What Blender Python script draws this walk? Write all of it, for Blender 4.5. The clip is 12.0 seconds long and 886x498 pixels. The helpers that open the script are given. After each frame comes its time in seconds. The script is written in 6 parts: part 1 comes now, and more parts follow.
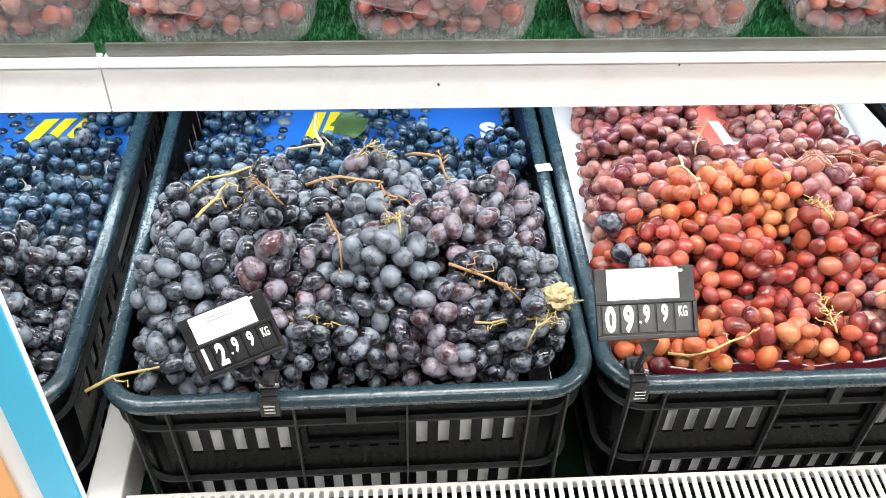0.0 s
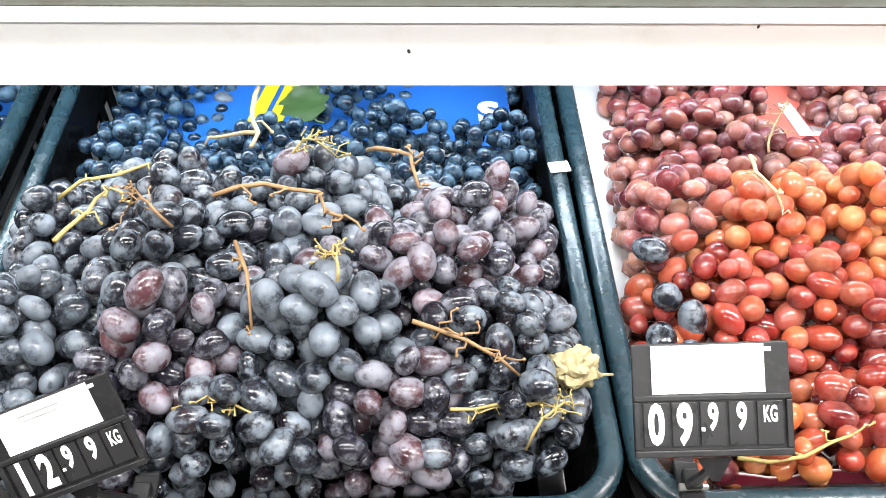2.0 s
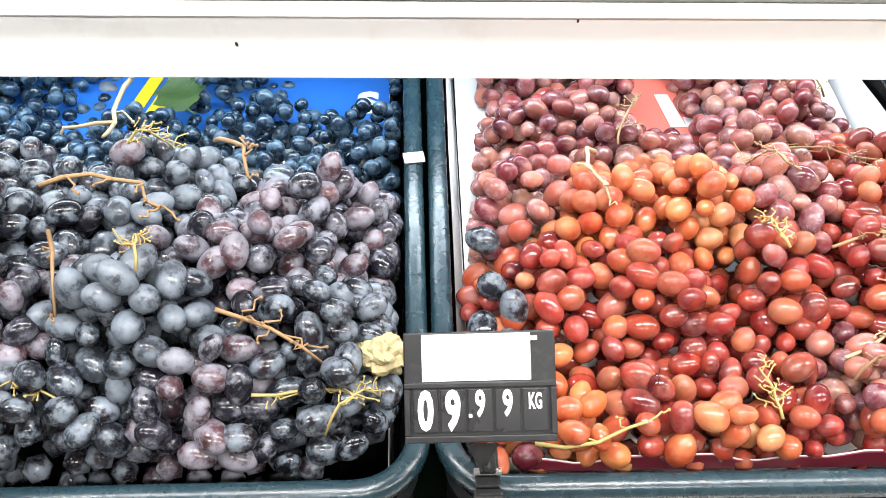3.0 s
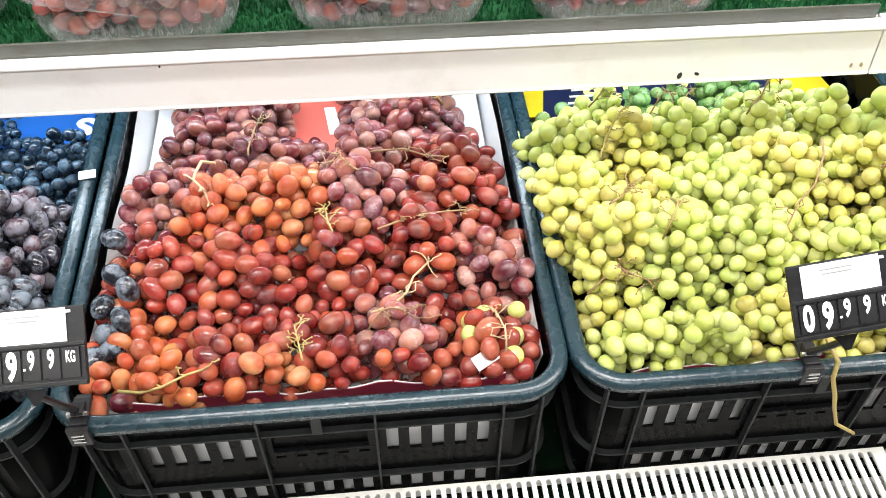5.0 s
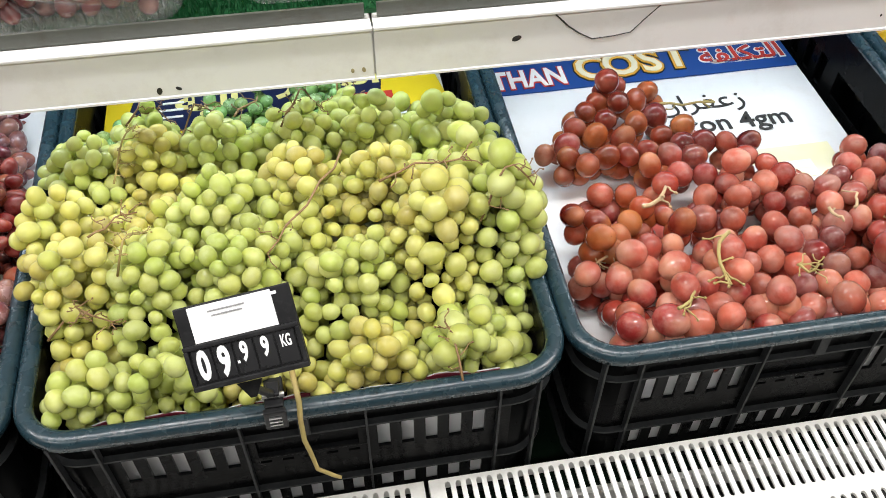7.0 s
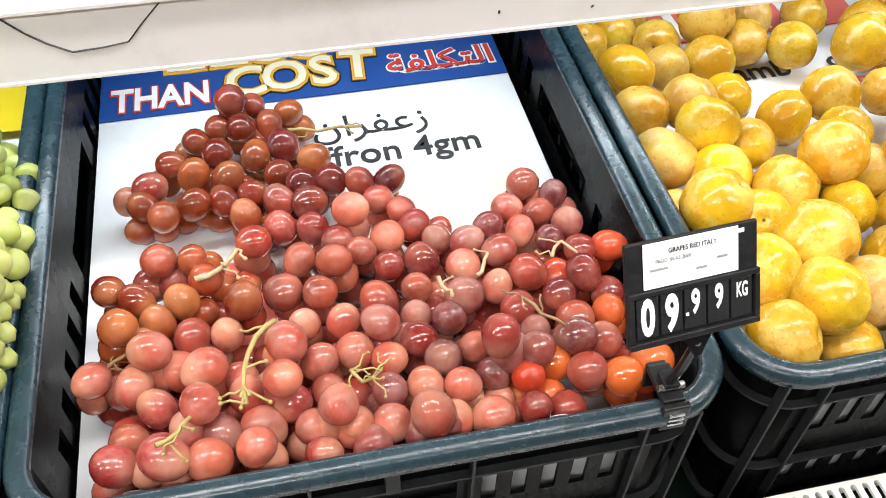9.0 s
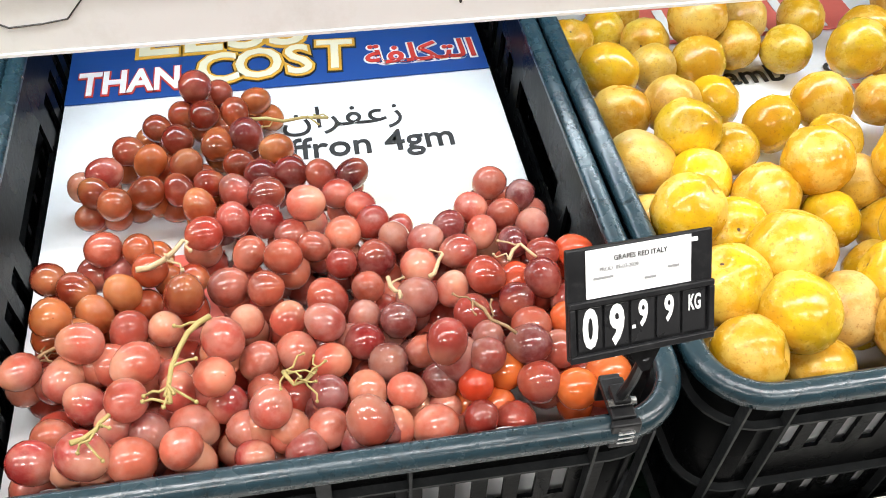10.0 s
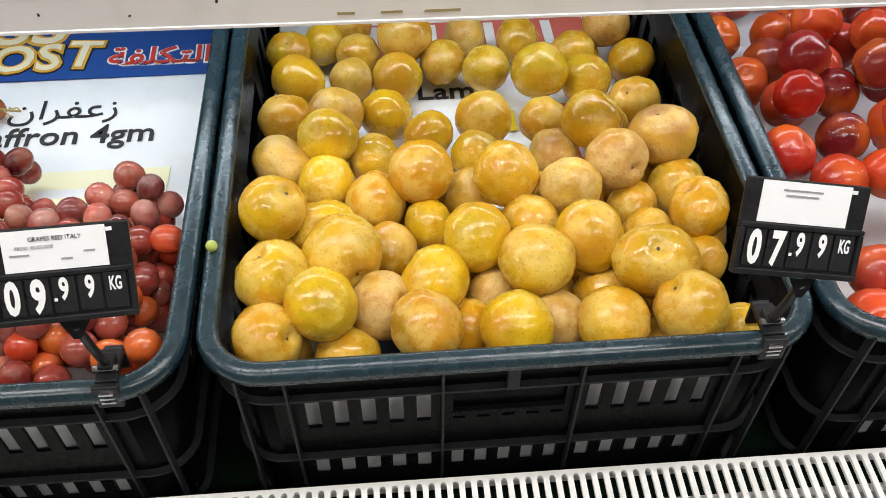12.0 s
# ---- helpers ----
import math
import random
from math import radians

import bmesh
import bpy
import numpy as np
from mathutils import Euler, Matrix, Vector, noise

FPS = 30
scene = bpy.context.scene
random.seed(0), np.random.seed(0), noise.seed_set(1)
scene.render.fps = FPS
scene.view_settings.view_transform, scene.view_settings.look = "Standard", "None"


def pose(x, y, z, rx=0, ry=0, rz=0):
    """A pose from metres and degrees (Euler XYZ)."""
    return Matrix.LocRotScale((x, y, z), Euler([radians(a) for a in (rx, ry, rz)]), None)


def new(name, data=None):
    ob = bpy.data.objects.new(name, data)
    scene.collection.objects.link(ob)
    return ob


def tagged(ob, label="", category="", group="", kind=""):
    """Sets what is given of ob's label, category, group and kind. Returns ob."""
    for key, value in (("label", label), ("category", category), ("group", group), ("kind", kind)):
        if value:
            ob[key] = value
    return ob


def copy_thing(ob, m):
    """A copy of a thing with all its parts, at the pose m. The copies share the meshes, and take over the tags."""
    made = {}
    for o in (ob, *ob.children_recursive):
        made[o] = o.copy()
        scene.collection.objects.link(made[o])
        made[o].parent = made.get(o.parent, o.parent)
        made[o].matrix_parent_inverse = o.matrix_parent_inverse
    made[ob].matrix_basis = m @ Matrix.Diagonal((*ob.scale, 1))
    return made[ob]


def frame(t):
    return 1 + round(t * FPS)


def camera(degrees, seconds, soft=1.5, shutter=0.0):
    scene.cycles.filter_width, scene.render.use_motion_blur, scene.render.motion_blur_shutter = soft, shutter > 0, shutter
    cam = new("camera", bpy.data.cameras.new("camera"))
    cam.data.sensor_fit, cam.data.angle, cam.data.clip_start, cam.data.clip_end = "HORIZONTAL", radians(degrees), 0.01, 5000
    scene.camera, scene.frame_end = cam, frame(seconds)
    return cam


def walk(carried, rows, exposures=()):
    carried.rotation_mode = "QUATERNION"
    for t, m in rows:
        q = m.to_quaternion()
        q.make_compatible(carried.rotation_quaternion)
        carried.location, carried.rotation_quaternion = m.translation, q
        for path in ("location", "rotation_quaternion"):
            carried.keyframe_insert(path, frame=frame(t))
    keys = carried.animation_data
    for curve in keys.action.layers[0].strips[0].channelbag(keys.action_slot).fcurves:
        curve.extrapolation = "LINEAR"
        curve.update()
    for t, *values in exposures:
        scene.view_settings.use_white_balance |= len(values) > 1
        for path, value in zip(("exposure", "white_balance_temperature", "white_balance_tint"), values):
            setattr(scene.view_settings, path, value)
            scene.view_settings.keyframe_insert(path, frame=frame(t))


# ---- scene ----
cam = camera(50.2, 12.0, soft=0.9)
METRES, EYE, TILT, LEAN, TURN = 2.0, 1.25, -42.0, -0.83, -3.3
# seconds, stops: the filming camera darkens its picture as it moves along
EXPOSURES = [(0.0, 0.85), (1.5, 1.1), (2.0, 1.15), (2.7, 1.08), (4.5, 0.9), (5.0, 0.65), (5.5, 0.0), (6.5, -0.2), (7.0, -0.06), (7.5, -0.08), (9.5, 0.4), (10.5, 0.22), (11.0, -0.06), (12.0, -0.32)]
ROWS = [
    (0.0, 0.0, 0.0, 0.0, 0.0, 0.0, -0.0),
    (0.5, -0.0199, 0.054, 0.0055, 0.03, -0.22, 0.01),
    (1.0, -0.0259, 0.1135, 0.0185, 0.3, -0.34, -0.13),
    (1.5, -0.0185, 0.1289, 0.0221, 0.7, -1.02, -0.45),
    (2.0, 0.0155, 0.1288, 0.0229, 1.15, -2.01, -0.86),
    (2.5, 0.0467, 0.1331, 0.0256, 1.3, -2.48, -1.08),
    (4.5, 0.1666, 0.0469, 0.0243, 0.31, -3.65, 0.72),
    (5.0, 0.2148, 0.0345, 0.0284, -0.81, -3.59, 2.21),
    (5.5, 0.2495, 0.0298, 0.0312, -1.83, -3.67, 3.33),
    (6.0, 0.2895, 0.0228, 0.0315, -2.42, -3.71, 3.95),
    (6.5, 0.3411, 0.032, 0.0263, -3.09, -3.98, 4.33),
    (7.0, 0.4057, 0.0655, 0.0293, -4.08, -4.2, 5.19),
    (7.5, 0.4573, 0.0966, 0.0252, -5.85, -4.29, 6.76),
    (9.5, 0.5848, 0.175, 0.0354, -6.07, -4.83, 6.14),
    (10.0, 0.5917, 0.1775, 0.0323, -4.93, -4.66, 4.41),
    (10.5, 0.6311, 0.1624, 0.0299, -2.86, -4.62, 2.73),
    (11.0, 0.6843, 0.1501, 0.0295, -1.66, -4.52, 1.67),
    (11.5, 0.7212, 0.142, 0.0263, -0.63, -4.55, 1.15),
    (12.0, 0.7579, 0.1328, 0.025, -0.31, -4.52, 1.33),
]
walk(cam, [(t, pose(0, 0, EYE, TILT, LEAN, TURN) @ pose(METRES * x, METRES * y, METRES * z, 90 + pitch, roll, yaw)) for t, x, y, z, yaw, pitch, roll in ROWS],
     exposures=EXPOSURES)

# ---- world and light ----
world = bpy.data.worlds.new("world")
scene.world = world
world.use_nodes = True
world.node_tree.nodes["Background"].inputs[0].default_value = (0.9, 0.95, 1.0, 1)
world.node_tree.nodes["Background"].inputs[1].default_value = 0.02


def area_lamp(name, x, y, z, sx, sy, watts, colour, rx=0.0, ry=0.0):
    data = bpy.data.lights.new(name, "AREA")
    data.shape, data.size, data.size_y, data.energy, data.color = "RECTANGLE", sx, sy, watts, colour
    ob = new(name, data)
    ob.matrix_world = pose(x, y, z, rx, ry, 0)
    return ob


CEILING = 2.9
for lx in (-1.6, 0.4, 2.4, 4.4):
    for ly, watts in ((-1.1, 25), (0.35, 14)):
        area_lamp("ceiling_lamp", lx, ly, CEILING - 0.06, 1.2, 0.25, watts, (1.0, 0.975, 0.94))
# the cool tube under the shelf, behind its front rail
area_lamp("shelf_lamp", 0.9, 0.86, 0.79, 3.6, 0.03, 7, (0.80, 0.91, 1.0), -12)
# the tube in the cabinet's canopy
area_lamp("canopy_lamp", 0.9, 0.55, 1.98, 3.8, 0.06, 29, (0.98, 0.98, 1.0), -8)

# ---- materials ----


def material(name):
    m = bpy.data.materials.new(name)
    m.use_nodes = True
    return m, m.node_tree.nodes, m.node_tree.links, m.node_tree.nodes["Principled BSDF"]


def ramp(nodes, stops, interpolation="LINEAR"):
    r = nodes.new("ShaderNodeValToRGB")
    r.color_ramp.interpolation = interpolation
    while len(r.color_ramp.elements) < len(stops):
        r.color_ramp.elements.new(0.5)
    for e, (p, c) in zip(r.color_ramp.elements, stops):
        e.position, e.color = p, (*c, 1)
    return r


def mix(nodes, links, fac, a, b, kind="MIX"):
    m = nodes.new("ShaderNodeMix")
    m.data_type, m.blend_type = "RGBA", kind
    for socket, v in ((m.inputs[0], fac), (m.inputs[6], a), (m.inputs[7], b)):
        if isinstance(v, bpy.types.NodeSocket):
            links.new(v, socket)
        elif isinstance(v, tuple):
            socket.default_value = (*v, 1)
        else:
            socket.default_value = v
    return m.outputs[2]


def noise_tex(nodes, links, coord, scale, detail=4, rough=0.55):
    n = nodes.new("ShaderNodeTexNoise")
    n.inputs["Scale"].default_value, n.inputs["Detail"].default_value, n.inputs["Roughness"].default_value = scale, detail, rough
    links.new(coord, n.inputs["Vector"])
    return n.outputs[0]


def grey(v):
    return (v, v, v)


def surface(name, base, base2, scale=30, rough=(0.35, 0.6), metal=0.0, bump=0.1, dirt=None, dirt_amount=0.3, fine=220, spec=0.5):
    """Paint, plastic, metal or paper: a base colour that wanders at two scales, dirt patches, and a fine relief."""
    m, nodes, links, b = material(name)
    co = nodes.new("ShaderNodeTexCoord").outputs["Object"]
    big = noise_tex(nodes, links, co, scale, 5)
    small = noise_tex(nodes, links, co, fine, 4, 0.7)
    col = mix(nodes, links, big, base, base2)
    if dirt:
        mask = ramp(nodes, [(0.0, grey(0)), (0.52, grey(0)), (0.72, grey(dirt_amount)), (1.0, grey(dirt_amount))])
        links.new(noise_tex(nodes, links, co, scale * 2.3, 8, 0.7), mask.inputs[0])
        col = mix(nodes, links, mask.outputs[0], col, dirt)
    links.new(col, b.inputs["Base Color"])
    r = ramp(nodes, [(0.25, grey(rough[0])), (0.75, grey(rough[1]))])
    links.new(big, r.inputs[0])
    links.new(r.outputs[0], b.inputs["Roughness"])
    b.inputs["Metallic"].default_value = metal
    b.inputs["Specular IOR Level"].default_value = spec
    if bump:
        bp = nodes.new("ShaderNodeBump")
        bp.inputs["Strength"].default_value, bp.inputs["Distance"].default_value = bump, 0.001
        links.new(small, bp.inputs["Height"])
        links.new(bp.outputs[0], b.inputs["Normal"])
    return m


def fruit(name, colours, bloom, bloom_amount, scale, rough=(0.24, 0.5), glow=0.1, radius=0.0093, scar=0.992, length=1.0, specks=None, warm=None, mottle=(0.66, 1.12), cover=0.0, reach=(0.008, 0.004, 0.002), clear=0.0, coat=0.22, blush=None):
    """Fruit skin: a colour of its own for each fruit, waxy bloom in patches, mottling, and the scar at its end."""
    m, nodes, links, b = material(name)
    co = nodes.new("ShaderNodeTexCoord").outputs["Object"]
    info = nodes.new("ShaderNodeObjectInfo")
    shift = nodes.new("ShaderNodeVectorMath")
    shift.operation = "ADD"
    links.new(co, shift.inputs[0])
    links.new(info.outputs["Location"], shift.inputs[1])
    at = shift.outputs[0]
    own = ramp(nodes, [(i / max(1, len(colours) - 1), c) for i, c in enumerate(colours)])
    links.new(info.outputs["Random"], own.inputs[0])
    col = own.outputs[0]
    big = noise_tex(nodes, links, at, scale, 3)
    tone = ramp(nodes, [(0.3, grey(mottle[0])), (0.7, grey(mottle[1]))])
    links.new(big, tone.inputs[0])
    col = mix(nodes, links, 1.0, col, tone.outputs[0], "MULTIPLY")
    if warm:
        wm = ramp(nodes, [(0.45, grey(0)), (0.66, grey(0.75))])
        links.new(noise_tex(nodes, links, at, scale * 0.7, 2), wm.inputs[0])
        col = mix(nodes, links, wm.outputs[0], col, warm)
    if blush:
        along = nodes.new("ShaderNodeSeparateXYZ")
        links.new(co, along.inputs[0])
        end_on = nodes.new("ShaderNodeMapRange")
        end_on.inputs[1].default_value, end_on.inputs[2].default_value = -radius * length, radius * length
        links.new(along.outputs[2], end_on.inputs[0])
        wander = nodes.new("ShaderNodeMath")
        wander.operation = "MULTIPLY_ADD"
        wander.inputs[1].default_value = 1.3
        links.new(noise_tex(nodes, links, at, scale * 0.8, 3), wander.inputs[0])
        links.new(end_on.outputs[0], wander.inputs[2])
        pale = ramp(nodes, [(0.0, grey(0)), (0.58, grey(0)), (0.84, grey(0.55)), (1.0, grey(0.6))])
        half = nodes.new("ShaderNodeMath")
        half.operation = "MULTIPLY"
        half.inputs[1].default_value = 0.5
        links.new(wander.outputs[0], half.inputs[0])
        links.new(half.outputs[0], pale.inputs[0])
        col = mix(nodes, links, pale.outputs[0], col, blush)
    waxy = ramp(nodes, [(0.43 - cover, grey(0)), (0.51 - cover, grey(bloom_amount * 0.3)), (0.59 - cover, grey(bloom_amount * 0.75)), (0.72 - cover, grey(bloom_amount))])
    more = nodes.new("ShaderNodeMath")
    more.operation = "MULTIPLY_ADD"
    more.inputs[1].default_value, more.inputs[2].default_value = 0.12, -0.06
    links.new(info.outputs["Random"], more.inputs[0])
    patchy = nodes.new("ShaderNodeMath")
    patchy.operation = "ADD"
    links.new(noise_tex(nodes, links, at, scale * 1.3, 8, 0.64), patchy.inputs[0])
    links.new(more.outputs[0], patchy.inputs[1])
    links.new(patchy.outputs[0], waxy.inputs[0])
    col = mix(nodes, links, waxy.outputs[0], col, bloom)
    if specks:
        sp = ramp(nodes, [(0.57, grey(0)), (0.68, grey(0.55))])
        links.new(noise_tex(nodes, links, at, scale * 13, 4), sp.inputs[0])
        col = mix(nodes, links, sp.outputs[0], col, specks)
    if scar < 1:
        sep = nodes.new("ShaderNodeSeparateXYZ")
        links.new(co, sep.inputs[0])
        end = nodes.new("ShaderNodeMapRange")
        end.inputs[1].default_value, end.inputs[2].default_value = radius * length * 1.07 * scar, radius * length * 1.07 * (scar + 0.007)
        links.new(sep.outputs[2], end.inputs[0])
        col = mix(nodes, links, end.outputs[0], col, (0.10, 0.055, 0.025))
    links.new(col, b.inputs["Base Color"])
    r = ramp(nodes, [(0.05, grey(rough[0])), (0.45, grey(rough[1]))])
    links.new(waxy.outputs[0], r.inputs[0])
    links.new(r.outputs[0], b.inputs["Roughness"])
    b.inputs["Subsurface Weight"].default_value = glow
    b.inputs["Transmission Weight"].default_value = clear
    b.inputs["Coat Weight"].default_value, b.inputs["Coat Roughness"].default_value = coat, 0.09
    b.inputs["IOR"].default_value = 1.36
    b.inputs["Subsurface Radius"].default_value = reach
    b.inputs["Subsurface Scale"].default_value = 1.0
    bp = nodes.new("ShaderNodeBump")
    bp.inputs["Strength"].default_value, bp.inputs["Distance"].default_value = 0.22 if radius < 0.02 else 0.4, 0.0008 if radius < 0.02 else 0.0016
    b.inputs["Specular IOR Level"].default_value = 0.55
    links.new(noise_tex(nodes, links, at, scale * 4, 3), bp.inputs["Height"])
    links.new(bp.outputs[0], b.inputs["Normal"])
    return m


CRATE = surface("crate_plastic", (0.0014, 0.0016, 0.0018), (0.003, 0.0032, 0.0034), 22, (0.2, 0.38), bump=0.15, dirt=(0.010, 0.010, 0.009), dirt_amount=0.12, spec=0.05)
WORN = surface("worn_plastic", (0.010, 0.011, 0.012), (0.030, 0.032, 0.033), 70, (0.35, 0.6), bump=0.3, dirt=(0.05, 0.05, 0.05), dirt_amount=0.35, spec=0.15)
# black rim plastic; the ceiling's bluish reflection is painted into its base, with scuffs
RIM = surface("rim_sheen_plastic", (0.008, 0.023, 0.031), (0.015, 0.037, 0.049), 60, (0.18, 0.34), bump=0.25, dirt=(0.006, 0.008, 0.009), dirt_amount=0.7, spec=0.6)
STEEL = surface("white_steel", (0.78, 0.77, 0.74), (0.70, 0.69, 0.66), 9, (0.3, 0.5), bump=0.05, dirt=(0.34, 0.30, 0.24), dirt_amount=0.35)
RAIL = surface("rail_plastic", (0.84, 0.835, 0.825), (0.79, 0.785, 0.775), 6, (0.34, 0.5), bump=0.04, dirt=(0.5, 0.45, 0.38), dirt_amount=0.3)
LIP = surface("lip_strip", (0.05, 0.055, 0.045), (0.13, 0.135, 0.115), 14, (0.25, 0.55), bump=0.3, dirt=(0.06, 0.05, 0.035), dirt_amount=0.8)
PAPER = surface("white_paper", (0.80, 0.80, 0.80), (0.72, 0.73, 0.74), 12, (0.35, 0.5), bump=0.05, dirt=(0.55, 0.50, 0.44), dirt_amount=0.2)
CARD = surface("label_card", (0.84, 0.84, 0.84), (0.78, 0.78, 0.78), 80, (0.4, 0.6), bump=0.03)
BLUE = surface("blue_print", (0.012, 0.10, 0.42), (0.02, 0.14, 0.50), 14, (0.3, 0.5), bump=0.05)
BANNER = surface("banner_print", (0.010, 0.055, 0.24), (0.016, 0.075, 0.30), 14, (0.3, 0.5), bump=0.05)
GOLD = surface("gold_print", (0.72, 0.40, 0.05), (0.64, 0.33, 0.04), 30, (0.3, 0.5), bump=0.05)
CREAM = surface("cream_print", (0.82, 0.76, 0.58), (0.78, 0.70, 0.50), 30, (0.3, 0.5), bump=0.05)
NAVY = surface("navy_print", (0.006, 0.012, 0.05), (0.012, 0.02, 0.07), 14, (0.3, 0.5), bump=0.05)
YELLOW = surface("yellow_print", (0.80, 0.62, 0.02), (0.72, 0.52, 0.02), 20, (0.3, 0.5), bump=0.05)
PALE_YELLOW = surface("pale_yellow_print", (0.80, 0.74, 0.30), (0.74, 0.66, 0.24), 20, (0.3, 0.5), bump=0.05)
FADED = surface("faded_yellow_print", (0.82, 0.80, 0.60), (0.80, 0.74, 0.42), 26, (0.3, 0.5), bump=0.05)
RED = surface("red_print", (0.62, 0.05, 0.035), (0.52, 0.04, 0.03), 20, (0.3, 0.5), bump=0.05)
CORAL = surface("coral_print", (0.72, 0.17, 0.13), (0.64, 0.13, 0.10), 20, (0.3, 0.5), bump=0.05)
MAROON = surface("maroon_print", (0.17, 0.012, 0.03), (0.12, 0.01, 0.02), 20, (0.35, 0.5), bump=0.05)
INK = surface("black_ink", (0.012, 0.012, 0.012), (0.03, 0.03, 0.03), 60, (0.4, 0.6), bump=0.02)
GREY_INK = surface("grey_ink", (0.22, 0.22, 0.22), (0.32, 0.32, 0.32), 60, (0.4, 0.6), bump=0.02)
WHITE_INK = surface("white_ink", (0.86, 0.86, 0.85), (0.80, 0.80, 0.79), 60, (0.4, 0.6), bump=0.02)
CYAN = surface("cyan_print", (0.03, 0.42, 0.70), (0.05, 0.50, 0.76), 4, (0.25, 0.4), bump=0.03)
ORANGE = surface("orange_print", (0.78, 0.40, 0.14), (0.72, 0.34, 0.10), 8, (0.25, 0.4), bump=0.03)
TAG = surface("tag_plastic", (0.007, 0.007, 0.008), (0.014, 0.014, 0.015), 70, (0.3, 0.5), bump=0.12, dirt=(0.06, 0.06, 0.06), dirt_amount=0.3, spec=0.3)
TILE = surface("digit_tile", (0.012, 0.012, 0.013), (0.022, 0.022, 0.023), 80, (0.22, 0.4), bump=0.05, spec=0.3)
CHROME = surface("clip_metal", (0.6, 0.6, 0.6), (0.5, 0.5, 0.5), 90, (0.2, 0.4), metal=1.0, bump=0.05)
STEM = surface("tan_stem", (0.31, 0.19, 0.085), (0.20, 0.11, 0.05), 90, (0.5, 0.75), bump=0.4, fine=600)
GREEN_STEM = surface("green_stem", (0.33, 0.29, 0.09), (0.36, 0.24, 0.09), 80, (0.45, 0.7), bump=0.4, fine=600)
PALE_STEM = surface("pale_stem", (0.50, 0.38, 0.22), (0.36, 0.24, 0.12), 90, (0.5, 0.75), bump=0.4, fine=600)
LEAF = surface("green_leaf", (0.05, 0.11, 0.03), (0.08, 0.15, 0.05), 60, (0.35, 0.6), bump=0.4)
DRY_LEAF = surface("dry_leaf", (0.42, 0.36, 0.20), (0.24, 0.19, 0.09), 120, (0.6, 0.8), bump=0.6)
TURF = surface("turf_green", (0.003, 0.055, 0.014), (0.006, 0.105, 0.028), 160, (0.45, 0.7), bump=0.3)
# the same turf darkened: shade between the crates is put into its colour
SHADED_TURF = surface("shaded_turf", (0.0006, 0.004, 0.0015), (0.001, 0.009, 0.003), 160, (0.5, 0.8), bump=0.3, spec=0.1)
FLOOR = surface("floor_tile", (0.34, 0.32, 0.30), (0.28, 0.27, 0.25), 3, (0.15, 0.3), bump=0.03)
WALL = surface("store_wall", (0.30, 0.29, 0.27), (0.26, 0.25, 0.24), 2, (0.5, 0.7), bump=0.05)
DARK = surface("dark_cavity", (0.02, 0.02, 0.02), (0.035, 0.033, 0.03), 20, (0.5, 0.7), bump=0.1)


def clear_plastic():
    m, nodes, links, b = material("clear_plastic")
    b.inputs["Base Color"].default_value = (0.9, 0.92, 0.92, 1)
    co = nodes.new("ShaderNodeTexCoord").outputs["Object"]
    r = ramp(nodes, [(0.35, grey(0.06)), (0.7, grey(0.22))])
    links.new(noise_tex(nodes, links, co, 40, 4), r.inputs[0])
    links.new(r.outputs[0], b.inputs["Roughness"])
    through_it = nodes.new("ShaderNodeBsdfTransparent")
    through_it.inputs[0].default_value = (0.96, 0.97, 0.97, 1)
    sheen = ramp(nodes, [(0.3, grey(0.10)), (0.75, grey(0.26))])
    links.new(noise_tex(nodes, links, co, 95, 4), sheen.inputs[0])
    both = nodes.new("ShaderNodeMixShader")
    links.new(sheen.outputs[0], both.inputs[0])
    links.new(through_it.outputs[0], both.inputs[1])
    links.new(b.outputs[0], both.inputs[2])
    links.new(both.outputs[0], nodes["Material Output"].inputs[0])
    return m


CLEAR = clear_plastic()


def glowing():
    m, nodes, links, b = material("lamp_diffuser")
    b.inputs["Base Color"].default_value = (0.9, 0.9, 0.9, 1)
    b.inputs["Emission Color"].default_value = (1.0, 0.97, 0.92, 1)
    b.inputs["Emission Strength"].default_value = 3.0
    return m


GLOW = glowing()
BLACK_G = {
    "dark": fruit("dark_grape_skin", [(0.005, 0.006, 0.009), (0.014, 0.015, 0.021), (0.008, 0.009, 0.013), (0.018, 0.012, 0.016), (0.004, 0.005, 0.008)], (0.26, 0.31, 0.37), 0.60, 70, (0.16, 0.5), length=1.38, mottle=(0.5, 1.2)),
    "grey": fruit("bloomed_grape_skin", [(0.022, 0.026, 0.034), (0.010, 0.012, 0.017), (0.036, 0.041, 0.052), (0.012, 0.014, 0.020)], (0.27, 0.32, 0.38), 0.50, 60, (0.18, 0.52), length=1.38, cover=0.04, mottle=(0.5, 1.2)),
    # black grapes tinted blue: the shelf tube's cool light is in the colour
    "blue": fruit("shelf_lit_grape_skin", [(0.004, 0.013, 0.028), (0.010, 0.024, 0.050), (0.006, 0.010, 0.020)], (0.11, 0.21, 0.31), 0.60, 70, (0.18, 0.5), radius=0.0081, length=1.08, mottle=(0.5, 1.2)),
    "plum": fruit("purple_grape_skin", [(0.014, 0.013, 0.019), (0.010, 0.010, 0.016), (0.024, 0.018, 0.025), (0.085, 0.032, 0.036), (0.012, 0.013, 0.019)], (0.29, 0.30, 0.36), 0.62, 66, (0.16, 0.5), length=1.38, mottle=(0.5, 1.2)),
}
